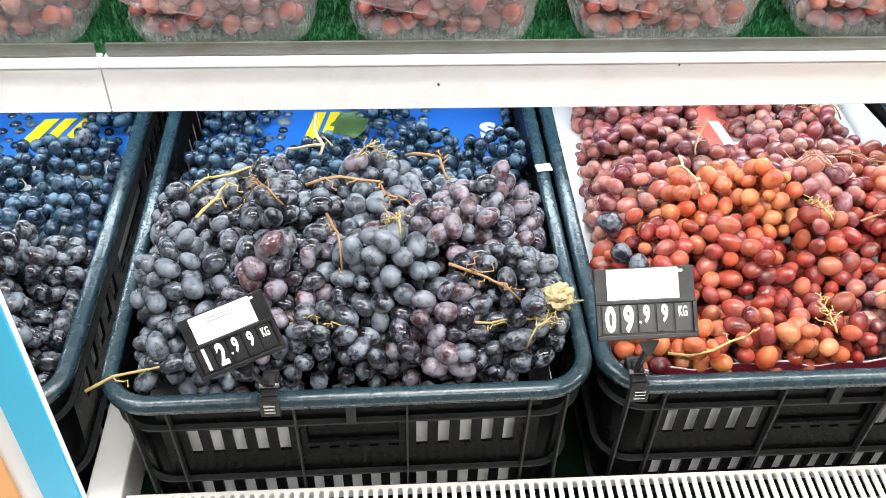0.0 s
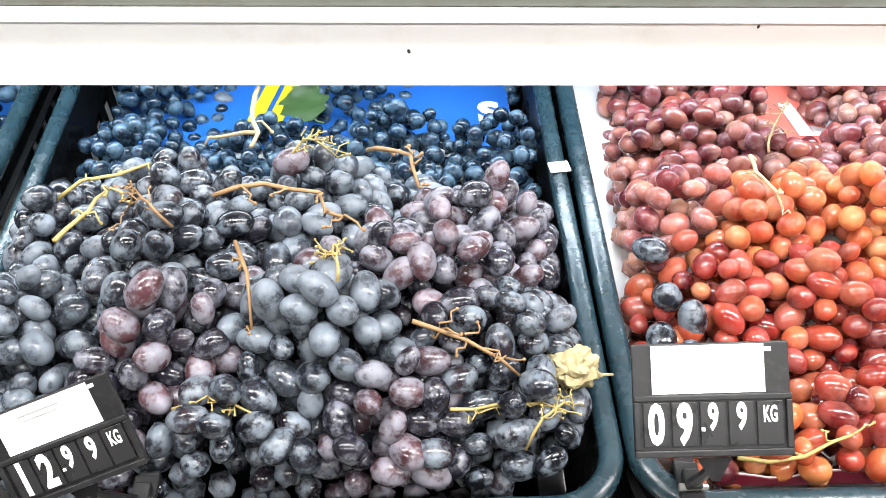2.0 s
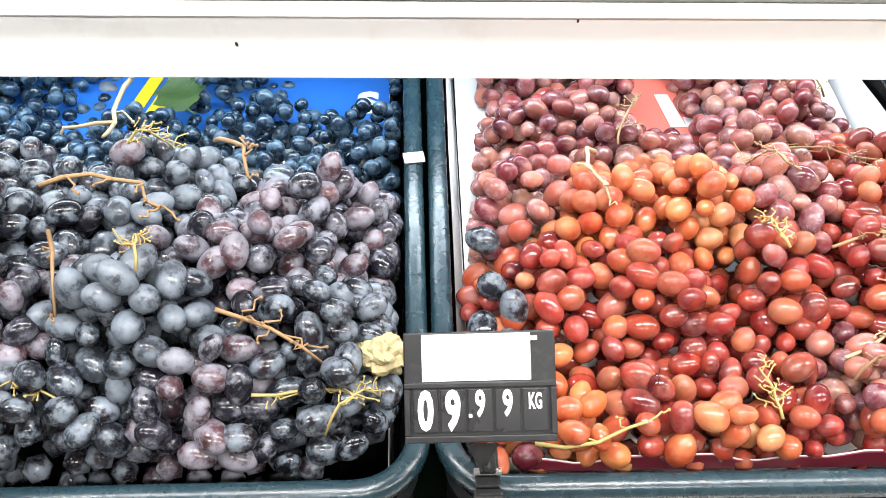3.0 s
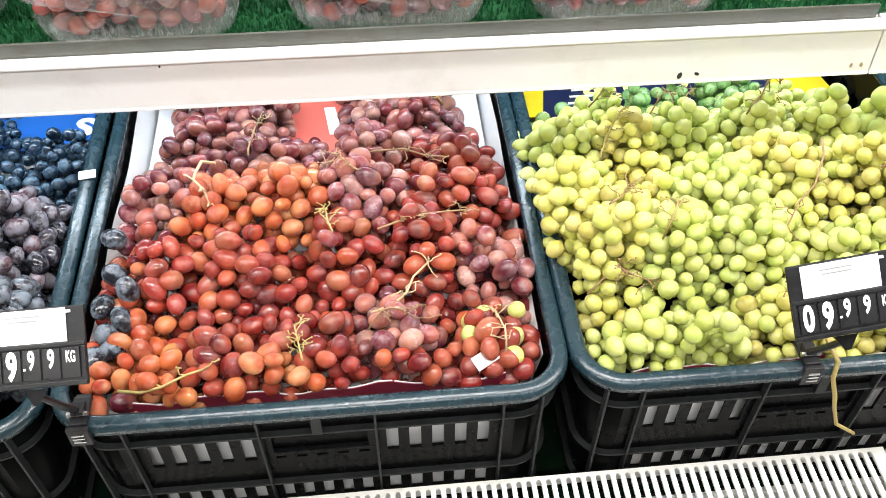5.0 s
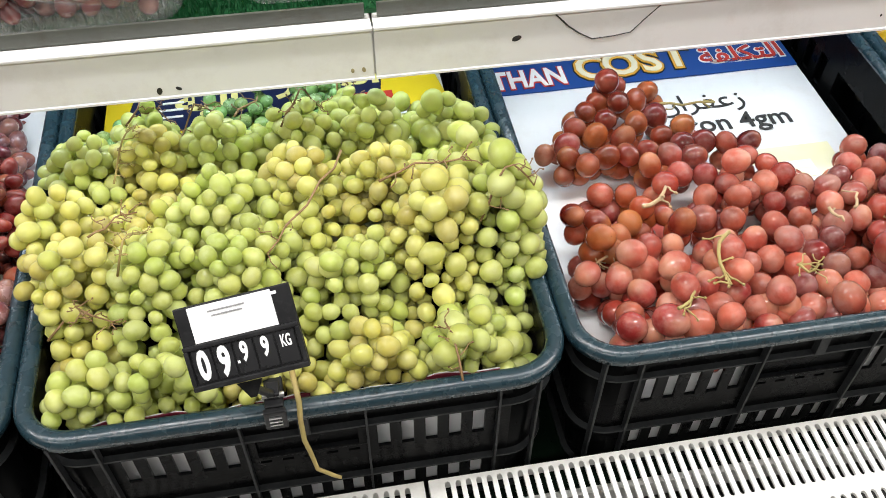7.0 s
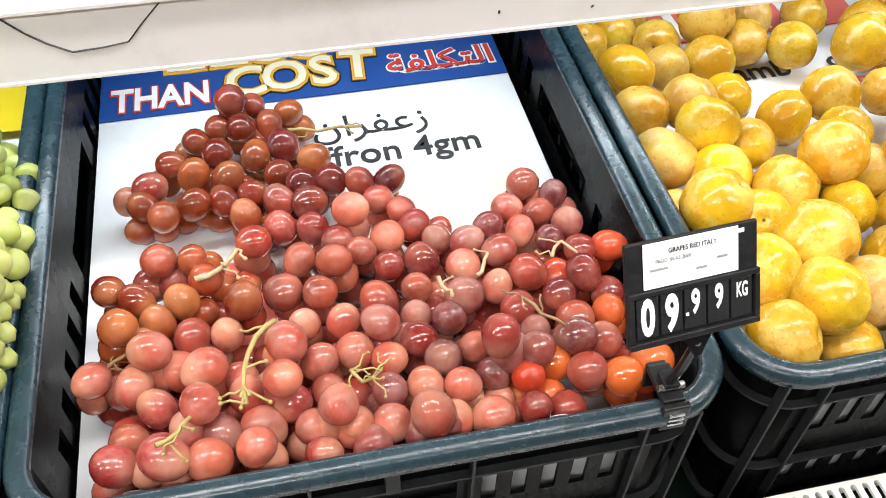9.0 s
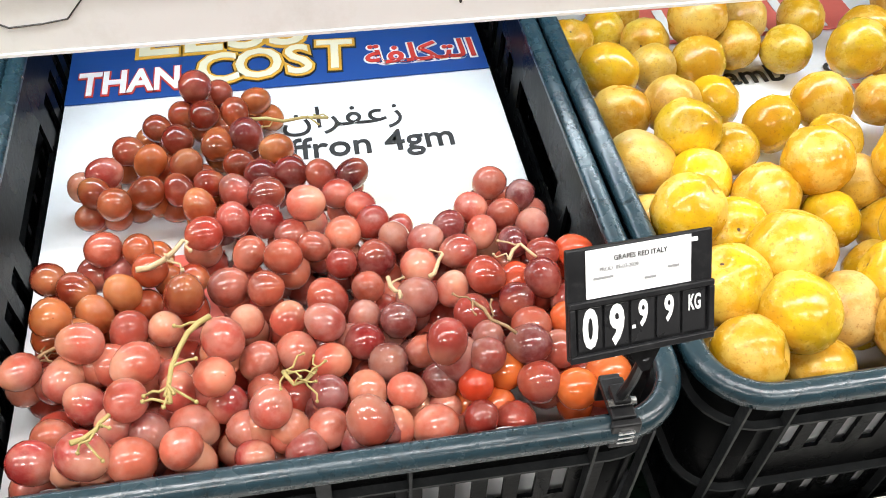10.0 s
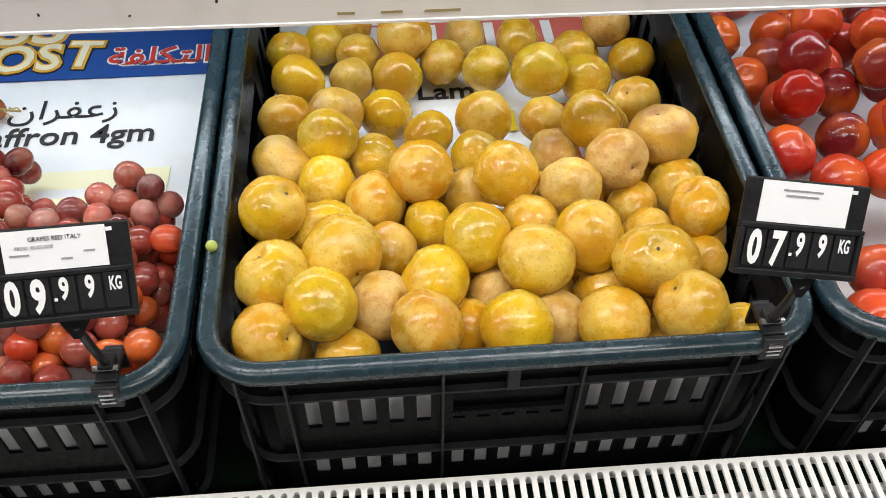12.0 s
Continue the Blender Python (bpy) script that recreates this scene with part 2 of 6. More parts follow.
RED_G = {
    "orange": fruit("orange_grape_skin", [(0.62, 0.16, 0.05), (0.46, 0.075, 0.03), (0.70, 0.27, 0.09), (0.36, 0.040, 0.024), (0.72, 0.34, 0.13)], (0.80, 0.44, 0.28), 0.26, 60, (0.12, 0.32), glow=0.15, radius=0.0085, length=1.28, warm=(0.42, 0.045, 0.025), clear=0.38, coat=0.35, blush=(0.74, 0.30, 0.11)),
    "red": fruit("red_grape_skin", [(0.28, 0.022, 0.018), (0.13, 0.010, 0.014), (0.54, 0.13, 0.05), (0.075, 0.007, 0.011), (0.38, 0.036, 0.026), (0.18, 0.014, 0.017), (0.58, 0.19, 0.07)], (0.62, 0.34, 0.31), 0.20, 60, (0.12, 0.34), glow=0.15, radius=0.0085, length=1.28, warm=(0.46, 0.08, 0.04), clear=0.36, coat=0.35, blush=(0.40, 0.035, 0.025)),
    "wine": fruit("wine_grape_skin", [(0.26, 0.040, 0.044), (0.10, 0.012, 0.024), (0.46, 0.15, 0.10), (0.32, 0.052, 0.050), (0.15, 0.022, 0.036), (0.54, 0.26, 0.17)], (0.56, 0.42, 0.47), 0.34, 66, (0.13, 0.38), glow=0.15, radius=0.0085, length=1.28, clear=0.30, coat=0.35, blush=(0.50, 0.20, 0.14)),
}
GREEN_G = {
    "lime": fruit("lime_grape_skin", [(0.60, 0.68, 0.17), (0.70, 0.74, 0.24), (0.50, 0.60, 0.13), (0.66, 0.67, 0.18), (0.45, 0.52, 0.10)], (0.86, 0.87, 0.50), 0.34, 45, (0.3, 0.5), glow=0.25, radius=0.0073, length=1.12, mottle=(0.8, 1.08), reach=(0.005, 0.005, 0.0022), clear=0.34, coat=0.14),
    "gold": fruit("gold_grape_skin", [(0.72, 0.70, 0.18), (0.78, 0.75, 0.23), (0.62, 0.65, 0.15), (0.70, 0.62, 0.15), (0.50, 0.42, 0.09)], (0.88, 0.84, 0.46), 0.32, 45, (0.3, 0.5), glow=0.25, radius=0.0073, length=1.12, mottle=(0.8, 1.08), reach=(0.005, 0.0045, 0.002), clear=0.34, coat=0.14),
    # back row only: dimmer teal light under the shelf, put into the skin colour
    "jade": fruit("shelf_tinted_green_skin", [(0.25, 0.47, 0.17), (0.31, 0.51, 0.18), (0.38, 0.48, 0.13)], (0.48, 0.66, 0.44), 0.32, 45, (0.18, 0.38), glow=0.25, radius=0.0073, length=1.12, mottle=(0.8, 1.08), reach=(0.004, 0.005, 0.0025), clear=0.34, coat=0.14),
}
GLOBE_G = {
    "rust": fruit("rust_globe_skin", [(0.40, 0.050, 0.018), (0.60, 0.16, 0.045), (0.24, 0.024, 0.014), (0.50, 0.095, 0.030), (0.38, 0.040, 0.018), (0.66, 0.22, 0.065)], (0.68, 0.36, 0.24), 0.16, 44, (0.12, 0.32), glow=0.15, radius=0.0135, length=1.1, reach=(0.009, 0.003, 0.0015), clear=0.42, coat=0.32, mottle=(0.55, 1.12), blush=(0.64, 0.25, 0.09)),
    "red": fruit("red_globe_skin", [(0.38, 0.034, 0.024), (0.56, 0.12, 0.065), (0.19, 0.018, 0.019), (0.46, 0.062, 0.038), (0.27, 0.022, 0.019), (0.58, 0.15, 0.07)], (0.70, 0.40, 0.33), 0.20, 44, (0.12, 0.32), glow=0.15, radius=0.0135, length=1.1, reach=(0.009, 0.003, 0.0015), clear=0.40, coat=0.32, mottle=(0.55, 1.12), blush=(0.60, 0.16, 0.09)),
    "pink": fruit("pink_globe_skin", [(0.66, 0.13, 0.085), (0.76, 0.30, 0.17), (0.46, 0.05, 0.045), (0.68, 0.18, 0.11), (0.56, 0.08, 0.06)], (0.86, 0.56, 0.46), 0.24, 44, (0.13, 0.34), glow=0.15, radius=0.0135, length=1.1, reach=(0.009, 0.003, 0.0015), clear=0.38, coat=0.32, mottle=(0.55, 1.12), blush=(0.82, 0.44, 0.27)),
    "mauve": fruit("mauve_globe_skin", [(0.40, 0.060, 0.045), (0.54, 0.15, 0.085), (0.17, 0.022, 0.030), (0.48, 0.10, 0.07), (0.25, 0.036, 0.038)], (0.62, 0.42, 0.39), 0.28, 44, (0.13, 0.34), glow=0.15, radius=0.0135, length=1.1, reach=(0.009, 0.003, 0.0015), clear=0.38, coat=0.32, mottle=(0.55, 1.12), blush=(0.60, 0.27, 0.18)),
    "scarlet": fruit("scarlet_globe_skin", [(0.74, 0.06, 0.016), (0.80, 0.18, 0.035), (0.58, 0.03, 0.018), (0.76, 0.10, 0.025)], (0.74, 0.30, 0.19), 0.16, 38, (0.11, 0.32), glow=0.15, radius=0.0135, length=1.1, reach=(0.009, 0.003, 0.0015), clear=0.40, coat=0.3),
}
YELLOW_P = fruit("yellow_plum_skin", [(0.63, 0.36, 0.008), (0.70, 0.45, 0.014), (0.58, 0.28, 0.007), (0.66, 0.40, 0.010), (0.52, 0.23, 0.008)], (0.80, 0.62, 0.17), 0.42, 36, (0.2, 0.46), 0.15, 0.024, 2.0, specks=(0.34, 0.15, 0.02), warm=(0.52, 0.23, 0.014), mottle=(0.62, 1.03), coat=0.16)
BROWN_P = fruit("russet_plum_skin", [(0.60, 0.35, 0.04), (0.64, 0.40, 0.06), (0.48, 0.24, 0.035)], (0.72, 0.54, 0.22), 0.6, 40, (0.3, 0.55), 0.1, 0.024, 2.0, specks=(0.26, 0.11, 0.025), warm=(0.38, 0.16, 0.03), coat=0.10)
PIT_SKIN = surface("stem_pit_skin", (0.10, 0.05, 0.02), (0.045, 0.025, 0.012), 300, (0.6, 0.8), bump=0.4)
RED_P = fruit("red_plum_skin", [(0.50, 0.020, 0.008), (0.10, 0.006, 0.010), (0.62, 0.060, 0.010), (0.26, 0.009, 0.011), (0.56, 0.035, 0.012)], (0.56, 0.17, 0.14), 0.16, 24, (0.2, 0.4), 0.1, 0.024, 2.0, warm=(0.66, 0.14, 0.012), coat=0.12)

# ---- mesh helpers ----


def finish(name, bm, mat, smooth=False):
    me = bpy.data.meshes.new(name)
    bmesh.ops.recalc_face_normals(bm, faces=bm.faces)
    bm.to_mesh(me)
    bm.free()
    me.materials.append(mat)
    if smooth:
        me.polygons.foreach_set("use_smooth", [True] * len(me.polygons))
    return me


def part(name, bm, mat, parent=None, label="", smooth=False):
    ob = new(name, finish(name, bm, mat, smooth))
    ob.parent = parent
    return tagged(ob, label)


def thing(name, m, label, category, group="", kind=""):
    ob = new(name)
    ob.matrix_world = m
    ob.empty_display_size = 0.05
    return tagged(ob, label, category, group, kind)


def box(bm, x0, x1, y0, y1, z0, z1, bevel=0.0, m=None):
    made = bmesh.ops.create_cube(bm, size=1.0, matrix=Matrix.LocRotScale(((x0 + x1) / 2, (y0 + y1) / 2, (z0 + z1) / 2), None, (x1 - x0, y1 - y0, z1 - z0)))
    verts = made["verts"]
    if bevel:
        edges = list({e for v in verts for e in v.link_edges})
        out = bmesh.ops.bevel(bm, geom=edges, offset=bevel, segments=2, affect="EDGES", profile=0.5)
        verts = list({v for f in out["faces"] for v in f.verts} | {v for v in verts if v.is_valid})
    if m:
        bmesh.ops.transform(bm, matrix=m, verts=verts)
    return bm


def boxes(*sizes, bevel=0.0):
    bm = bmesh.new()
    for s in sizes:
        box(bm, *s, bevel=bevel)
    return bm


def tube(bm, points, r0, r1, sides=6, root=None):
    """A round stem along the points, thinning from r0 to r1; grown out of the ring that root names."""
    points = [Vector(p) for p in points]
    rings = []
    for i, p in enumerate(points):
        d = (points[min(i + 1, len(points) - 1)] - points[max(i - 1, 0)]).normalized()
        a = d.cross(Vector((0.3, 0.2, 1))).normalized()
        b = d.cross(a)
        r = r0 + (r1 - r0) * i / (len(points) - 1)
        rings.append([bm.verts.new(p + (a * math.cos(k * math.tau / sides) + b * math.sin(k * math.tau / sides)) * r) for k in range(sides)])
    for u, v in zip(rings, rings[1:]):
        for k in range(sides):
            bm.faces.new((u[k], u[(k + 1) % sides], v[(k + 1) % sides], v[k]))
    bm.faces.new(rings[0])
    bm.faces.new(rings[-1])
    if root:
        near = min(root, key=lambda v: (v.co - points[0]).length)
        bm.faces.new((near, rings[0][0], rings[0][1]))
    return rings


def bent(rng, a, b, wave, n=6):
    """Points of a crooked line from a to b."""
    a, b = Vector(a), Vector(b)
    out = []
    for i in range(n + 1):
        t = i / n
        k = math.sin(math.pi * t) * wave
        out.append(a.lerp(b, t) + Vector((rng.uniform(-k, k), rng.uniform(-k, k), rng.uniform(-0.3 * k, k))))
    return out


def rounded_path(w, d, r, n=6):
    """Corner-rounded rectangle, counter-clockwise from the front left: points with their outward directions."""
    out = []
    for cx, cy, a0 in ((w / 2 - r, r, -90), (w / 2 - r, d - r, 0), (-w / 2 + r, d - r, 90), (-w / 2 + r, r, 180)):
        for i in range(n + 1):
            a = radians(a0 + 90 * i / n)
            out.append((cx + r * math.cos(a), cy + r * math.sin(a), math.cos(a), math.sin(a)))
    return out


def sweep(bm, path, profile):
    """A closed profile of (outward, up) carried round a closed path."""
    rings = [[bm.verts.new((x + nx * o, y + ny * o, z)) for o, z in profile] for x, y, nx, ny in path]
    n = len(profile)
    for a, b in zip(rings, rings[1:] + rings[:1]):
        for k in range(n):
            bm.faces.new((a[k], a[(k + 1) % n], b[(k + 1) % n], b[k]))


def grid_wall(bm, place, us, zs, hole):
    """A wall of cells with real thickness and real openings. place(u, z, depth) gives the point."""
    solid = lambda i, j: 0 <= i < len(us) - 1 and 0 <= j < len(zs) - 1 and not hole(i, j)
    memo = {}

    def vert(i, j, k):
        if (i, j, k) not in memo:
            memo[i, j, k] = bm.verts.new(place(us[i], zs[j], k))
        return memo[i, j, k]

    for i in range(len(us) - 1):
        for j in range(len(zs) - 1):
            if not solid(i, j):
                continue
            for k in (0, 1):
                bm.faces.new([vert(i, j, k), vert(i + 1, j, k), vert(i + 1, j + 1, k), vert(i, j + 1, k)])
            for di, dj, a, b in ((-1, 0, (i, j), (i, j + 1)), (1, 0, (i + 1, j), (i + 1, j + 1)), (0, -1, (i, j), (i + 1, j)), (0, 1, (i, j + 1), (i + 1, j + 1))):
                if not solid(i + di, j + dj):
                    bm.faces.new([vert(*a, 0), vert(*b, 0), vert(*b, 1), vert(*a, 1)])


def lettering(name, text, size, m, mat, parent, depth=0.0003, squeeze=1.0, bold=0.0, align="CENTER"):
    """Words in the built-in font, as a mesh."""
    data = bpy.data.curves.new(name, "FONT")
    data.body, data.size, data.extrude, data.offset = text, size, depth, bold
    data.align_x, data.align_y = align, "CENTER"
    data.resolution_u = 3
    ob = bpy.data.objects.new(name, data)
    scene.collection.objects.link(ob)
    bpy.context.view_layer.update()
    me = bpy.data.meshes.new_from_object(ob)
    bpy.data.objects.remove(ob)
    me.materials.clear()
    me.materials.append(mat)
    for v in me.vertices:
        v.co.x *= squeeze
    out = new(name, me)
    out.parent = parent
    out.matrix_basis = m
    return out

# ---- the store round the cabinet ----


def structure(name, bm, mat, label, category):
    return tagged(part(name, bm, mat), label, category, kind="structure")


structure("floor", boxes((-4, 6, -3.2, 1.6, -0.1, 0)), FLOOR, "pale polished stone-tile shop floor", "floor")
structure("ceiling", boxes((-4, 6, -3.2, 1.6, CEILING, CEILING + 0.1)), WALL, "plain off-white shop ceiling with strip lamps", "ceiling")
structure("wall_north", boxes((-4, 6, 1.6, 1.7, 0, CEILING)), WALL, "plain painted wall behind the cabinet", "wall")
structure("wall_south", boxes((-4, 6, -3.3, -3.2, 0, CEILING)), WALL, "plain painted wall across the aisle", "wall")
structure("wall_west", boxes((-4.1, -4, -3.2, 1.6, 0, CEILING)), WALL, "plain painted wall at the aisle's end", "wall")
structure("wall_east", boxes((6, 6.1, -3.2, 1.6, 0, CEILING)), WALL, "plain painted wall at the aisle's end", "wall")

first = None
for lx in (-1.6, 0.4, 2.4, 4.4):
    for ly in (-1.1, 0.35):
        if first is None:
            first = thing("ceiling_light", pose(lx, ly, CEILING), "white strip light fixed under the shop ceiling", "ceiling light", "ceiling lights")
            part("housing", boxes((-0.62, 0.62, -0.15, 0.15, -0.04, 0), bevel=0.006), STEEL, first)
            part("diffuser", boxes((-0.6, 0.6, -0.125, 0.125, -0.05, -0.0405)), GLOW, first, "glowing white diffuser")
        else:
            copy_thing(first, pose(lx, ly, CEILING))

# ---- the refrigerated cabinet ----
DECK = 0.472
cabinet = thing("display_cabinet", pose(0.9, 0.37, 0), "long white open-fronted refrigerated produce cabinet", "cabinet")
X0, X1 = -2.1, 2.6


def on_cabinet(*sizes, bevel=0.0):
    return boxes(*[(a - 0.0, b - 0.0, c, d, e, f) for a, b, c, d, e, f in sizes], bevel=bevel)


part("front_panel", on_cabinet((X0, X1, -0.016, 0.004, 0.12, 0.50), bevel=0.004), STEEL, cabinet)
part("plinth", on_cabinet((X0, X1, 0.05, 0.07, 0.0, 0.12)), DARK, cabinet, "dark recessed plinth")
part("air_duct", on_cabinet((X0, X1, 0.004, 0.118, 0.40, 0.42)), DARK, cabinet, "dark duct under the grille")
part("deck", on_cabinet((X0, X1, 0.1185, 0.88, DECK - 0.03, DECK - 0.008)), STEEL, cabinet, "white steel base deck")
part("back_panel", on_cabinet((X0, X1, 0.86, 0.90, DECK - 0.008, 2.05)), STEEL, cabinet, "white steel back panel")
part("canopy", on_cabinet((X0, X1, 0.20, 0.90, 2.05, 2.15), bevel=0.01), STEEL, cabinet, "white canopy over the shelves")


def turf(name, x0, x1, y0, y1, z, count, label, seed, tall=0.006, mat=None):
    """Plastic grass: a mat with short leaning blades."""
    rng = random.Random(seed)
    verts, faces = [], []
    for _ in range(count):
        x, y, a = rng.uniform(x0, x1), rng.uniform(y0, y1), rng.uniform(0, math.tau)
        w, h = 0.0010, tall * rng.uniform(0.6, 1.1)
        dx, dy = math.cos(a) * w, math.sin(a) * w
        lx, ly = rng.uniform(-0.003, 0.003), rng.uniform(-0.003, 0.003)
        n = len(verts)
        verts += [(x - dx, y - dy, z), (x + dx, y + dy, z), (x + lx, y + ly, z + h)]
        faces.append((n, n + 1, n + 2))
    n = len(verts)
    verts += [(x0, y0, z), (x1, y0, z), (x1, y1, z), (x0, y1, z), (x0, y0, z - 0.004), (x1, y0, z - 0.004), (x1, y1, z - 0.004), (x0, y1, z - 0.004)]
    faces += [(n, n + 1, n + 2, n + 3), (n, n + 4, n + 5, n + 1), (n + 1, n + 5, n + 6, n + 2), (n + 2, n + 6, n + 7, n + 3), (n + 3, n + 7, n + 4, n), (n + 4, n + 7, n + 6, n + 5)]
    me = bpy.data.meshes.new(name)
    me.from_pydata(verts, [], faces)
    me.materials.append(mat or TURF)
    return tagged(new(name, me), label, "artificial grass", kind="stuff")


# deck mat takes the darkened turf, standing in for the crates' shade
turf("deck_turf", -1.1, 2.6, 0.495, 1.22, DECK - 0.004, 26000, "green plastic grass mat on the deck, shade in its colour", 5, 0.005, SHADED_TURF)


def grille(x0, x1):
    """A white punched-steel air grille with two rows of round-ended slots."""
    verts, faces = [], []
    pitch, half = 0.0088, 0.0023
    z, thick, yb = 0.519, 0.003, 0.494
    n = int((x1 - x0 - 0.016) / pitch)
    side = (x1 - x0 - n * pitch) / 2
    cells = [(x0, side, None)] + [(x0 + side + i * pitch, pitch, True) for i in range(n)] + [(x1 - side, side, None)]
    rows = ((0.437, 0.4905), (0.379, 0.423))
    edges = [yb, rows[0][1] + 0.0, rows[0][0] - 0.0, rows[1][1], rows[1][0], 0.363]

    def quad(*pts):
        k = len(verts)
        verts.extend(pts)
        faces.append(tuple(range(k, k + len(pts))))

    for cx, w, slot in cells:
        a, b = cx, cx + w
        if not slot:
            quad((a, 0.363, z), (b, 0.363, z), (b, yb, z), (a, yb, z))
            continue
        quad((a, rows[0][1] + 0.0005, z), (b, rows[0][1] + 0.0005, z), (b, yb, z), (a, yb, z))
        quad((a, rows[1][1] + 0.0005, z), (b, rows[1][1] + 0.0005, z), (b, rows[0][0] - 0.0005, z), (a, rows[0][0] - 0.0005, z))
        quad((a, 0.363, z), (b, 0.363, z), (b, rows[1][0] - 0.0005, z), (a, rows[1][0] - 0.0005, z))
        m = (a + b) / 2
        for s0, s1 in rows:
            lo, hi = s0 - 0.0005, s1 + 0.0005
            top = [(m + half * math.cos(t), s1 - half + half * math.sin(t)) for t in (math.pi, 2.36, math.pi / 2, 0.785, 0)]
            low = [(m + half * math.cos(t), s0 + half + half * math.sin(t)) for t in (0, -0.785, -math.pi / 2, -2.36, -math.pi)]
            quad((a, lo, z), (low[4][0], low[4][1], z), (top[0][0], top[0][1], z), (a, hi, z))
            quad((b, hi, z), (top[4][0], top[4][1], z), (low[0][0], low[0][1], z), (b, lo, z))
            quad((a, hi, z), *[(x, y, z) for x, y in top[:3]], ((a + b) / 2, hi, z))
            quad(((a + b) / 2, hi, z), *[(x, y, z) for x, y in top[2:]], (b, hi, z))
            quad((b, lo, z), *[(x, y, z) for x, y in low[:3]], ((a + b) / 2, lo, z))
            quad(((a + b) / 2, lo, z), *[(x, y, z) for x, y in low[2:]], (a, lo, z))
            loop = top + low
            for p, q in zip(loop, loop[1:] + loop[:1]):
                quad((*p, z), (*q, z), (*q, z - thick), (*p, z - thick))
    ob = thing("air_grille", pose((x0 + x1) / 2, 0, z), "white punched-steel air grille with two slot rows", "grille", "air grilles")
    me = bpy.data.meshes.new("slotted_plate")
    me.from_pydata([(vx - (x0 + x1) / 2, vy, vz - z) for vx, vy, vz in verts], [], faces)
    me.materials.append(STEEL)
    new("slotted_plate", me).parent = ob
    half = (x1 - x0) / 2
    part("front_flange", boxes((-half, half, 0.3632, 0.3645, -0.014, -0.0002)), STEEL, ob)
    part("back_flange", boxes((-half, half, yb - 0.0015, yb - 0.0002, -0.014, -0.0002)), STEEL, ob)
    for side in (-1, 1):
        part("end_flange", boxes((side * (half - 0.0008) - 0.0007, side * (half - 0.0008) + 0.0007, 0.3646, yb - 0.0016, -0.014, -0.0002)), STEEL, ob)
    return ob


for gx0, gx1 in ((-1.10, -0.285), (-0.243, 0.868), (0.872, 1.985), (1.989, 3.1)):
    grille(gx0, gx1)
divider = part("section_divider", boxes((-0.279, -0.247, 0.40, 1.2, DECK - 0.005, 0.522), bevel=0.003), STEEL)
tagged(divider, "white steel strip between two cabinet sections", "divider")

# the board that stands at the end of the neighbouring section
board = thing("poster_board", pose(-0.256, 0.445, 0), "upright printed board with a cyan border", "sign board")
part("panel", boxes((-0.50, 0, 0.004, 0.012, 0.10, 0.93), bevel=0.002), PAPER, board, "white printed panel")
part("border", boxes((-0.028, 0, 0, 0.0035, 0.10, 0.93)), CYAN, board, "cyan printed border")
part("stripe", boxes((-0.075, -0.047, 0, 0.0033, 0.10, 0.66)), ORANGE, board, "orange printed stripe")

# ---- the upper shelf ----
SHELF = pose(0, 0.735, 0, 0, 0, -0.9)
JOINTS = (-1.40, -0.252, 0.870, 1.99, 3.1)
RAIL0, RAIL1 = 0.765, 0.813
shelf = thing("cabinet_shelf", SHELF, "white steel cabinet shelf above the crates", "shelf")
for k, (a, b) in enumerate(zip(JOINTS, JOINTS[1:])):
    a, b = a + 0.0008, b - 0.0008
    part("shelf_plate", boxes((a, b, 0.012, 0.50, 0.800, 0.814), bevel=0.002), STEEL, shelf)
    bm = bmesh.new()
    section = [(-0.0008, RAIL0 - 0.002), (0.004, RAIL0 - 0.002), (0.004, RAIL1 - 0.004), (0.010, RAIL1 - 0.004), (0.010, RAIL1), (-0.002, RAIL1), (-0.003, RAIL1 - 0.001), (-0.003, RAIL1 - 0.003), (-0.002, RAIL1 - 0.004), (0.0, RAIL1 - 0.0045), (0.0, RAIL0 + 0.0005), (-0.0008, RAIL0)]
    ends = [[bm.verts.new((x, y, z)) for y, z in section] for x in (a, b)]
    for k in range(len(section)):
        bm.faces.new((ends[0][k], ends[0][(k + 1) % len(section)], ends[1][(k + 1) % len(section)], ends[1][k]))
    bm.faces.new(ends[0])
    bm.faces.new(ends[1])
    part("price_rail", bm, RAIL, shelf, "white plastic price rail")
    part("joint_backing", boxes((b - 0.012, b + 0.003, 0.0045, 0.0075, RAIL0, RAIL1 - 0.005)), RAIL, shelf)
    part("lip_strip", boxes((a + 0.004, b - 0.004, 0.010, 0.0125, RAIL1 + 0.0008, RAIL1 + 0.0135), bevel=0.0005), LIP, shelf, "grimy grey upstand strip")
rng = random.Random(11)
for sx, sz, r in ((0.045, 0.788, 0.0011), (0.262, 0.806, 0.0009), (0.985, 0.789, 0.0026), (0.861, 0.773, 0.0016), (0.852, 0.773, 0.0014), (0.70, 0.771, 0.0022), (0.715, 0.772, 0.0016), (1.30, 0.778, 0.0009), (1.42, 0.784, 0.0010), (1.36, 0.775, 0.0008)):
    bm = bmesh.new()
    bmesh.ops.create_uvsphere(bm, u_segments=8, v_segments=5, radius=1.0, matrix=Matrix.LocRotScale((sx, -0.0002, sz), Euler((0, rng.uniform(0, 3), 0)), (r * 1.6, 0.0004, r)))
    part("stain", bm, DRY_LEAF if r > 0.0012 and sx < 0.9 and sx > 0.8 else INK, shelf, "small dark stain")
bm = bmesh.new()
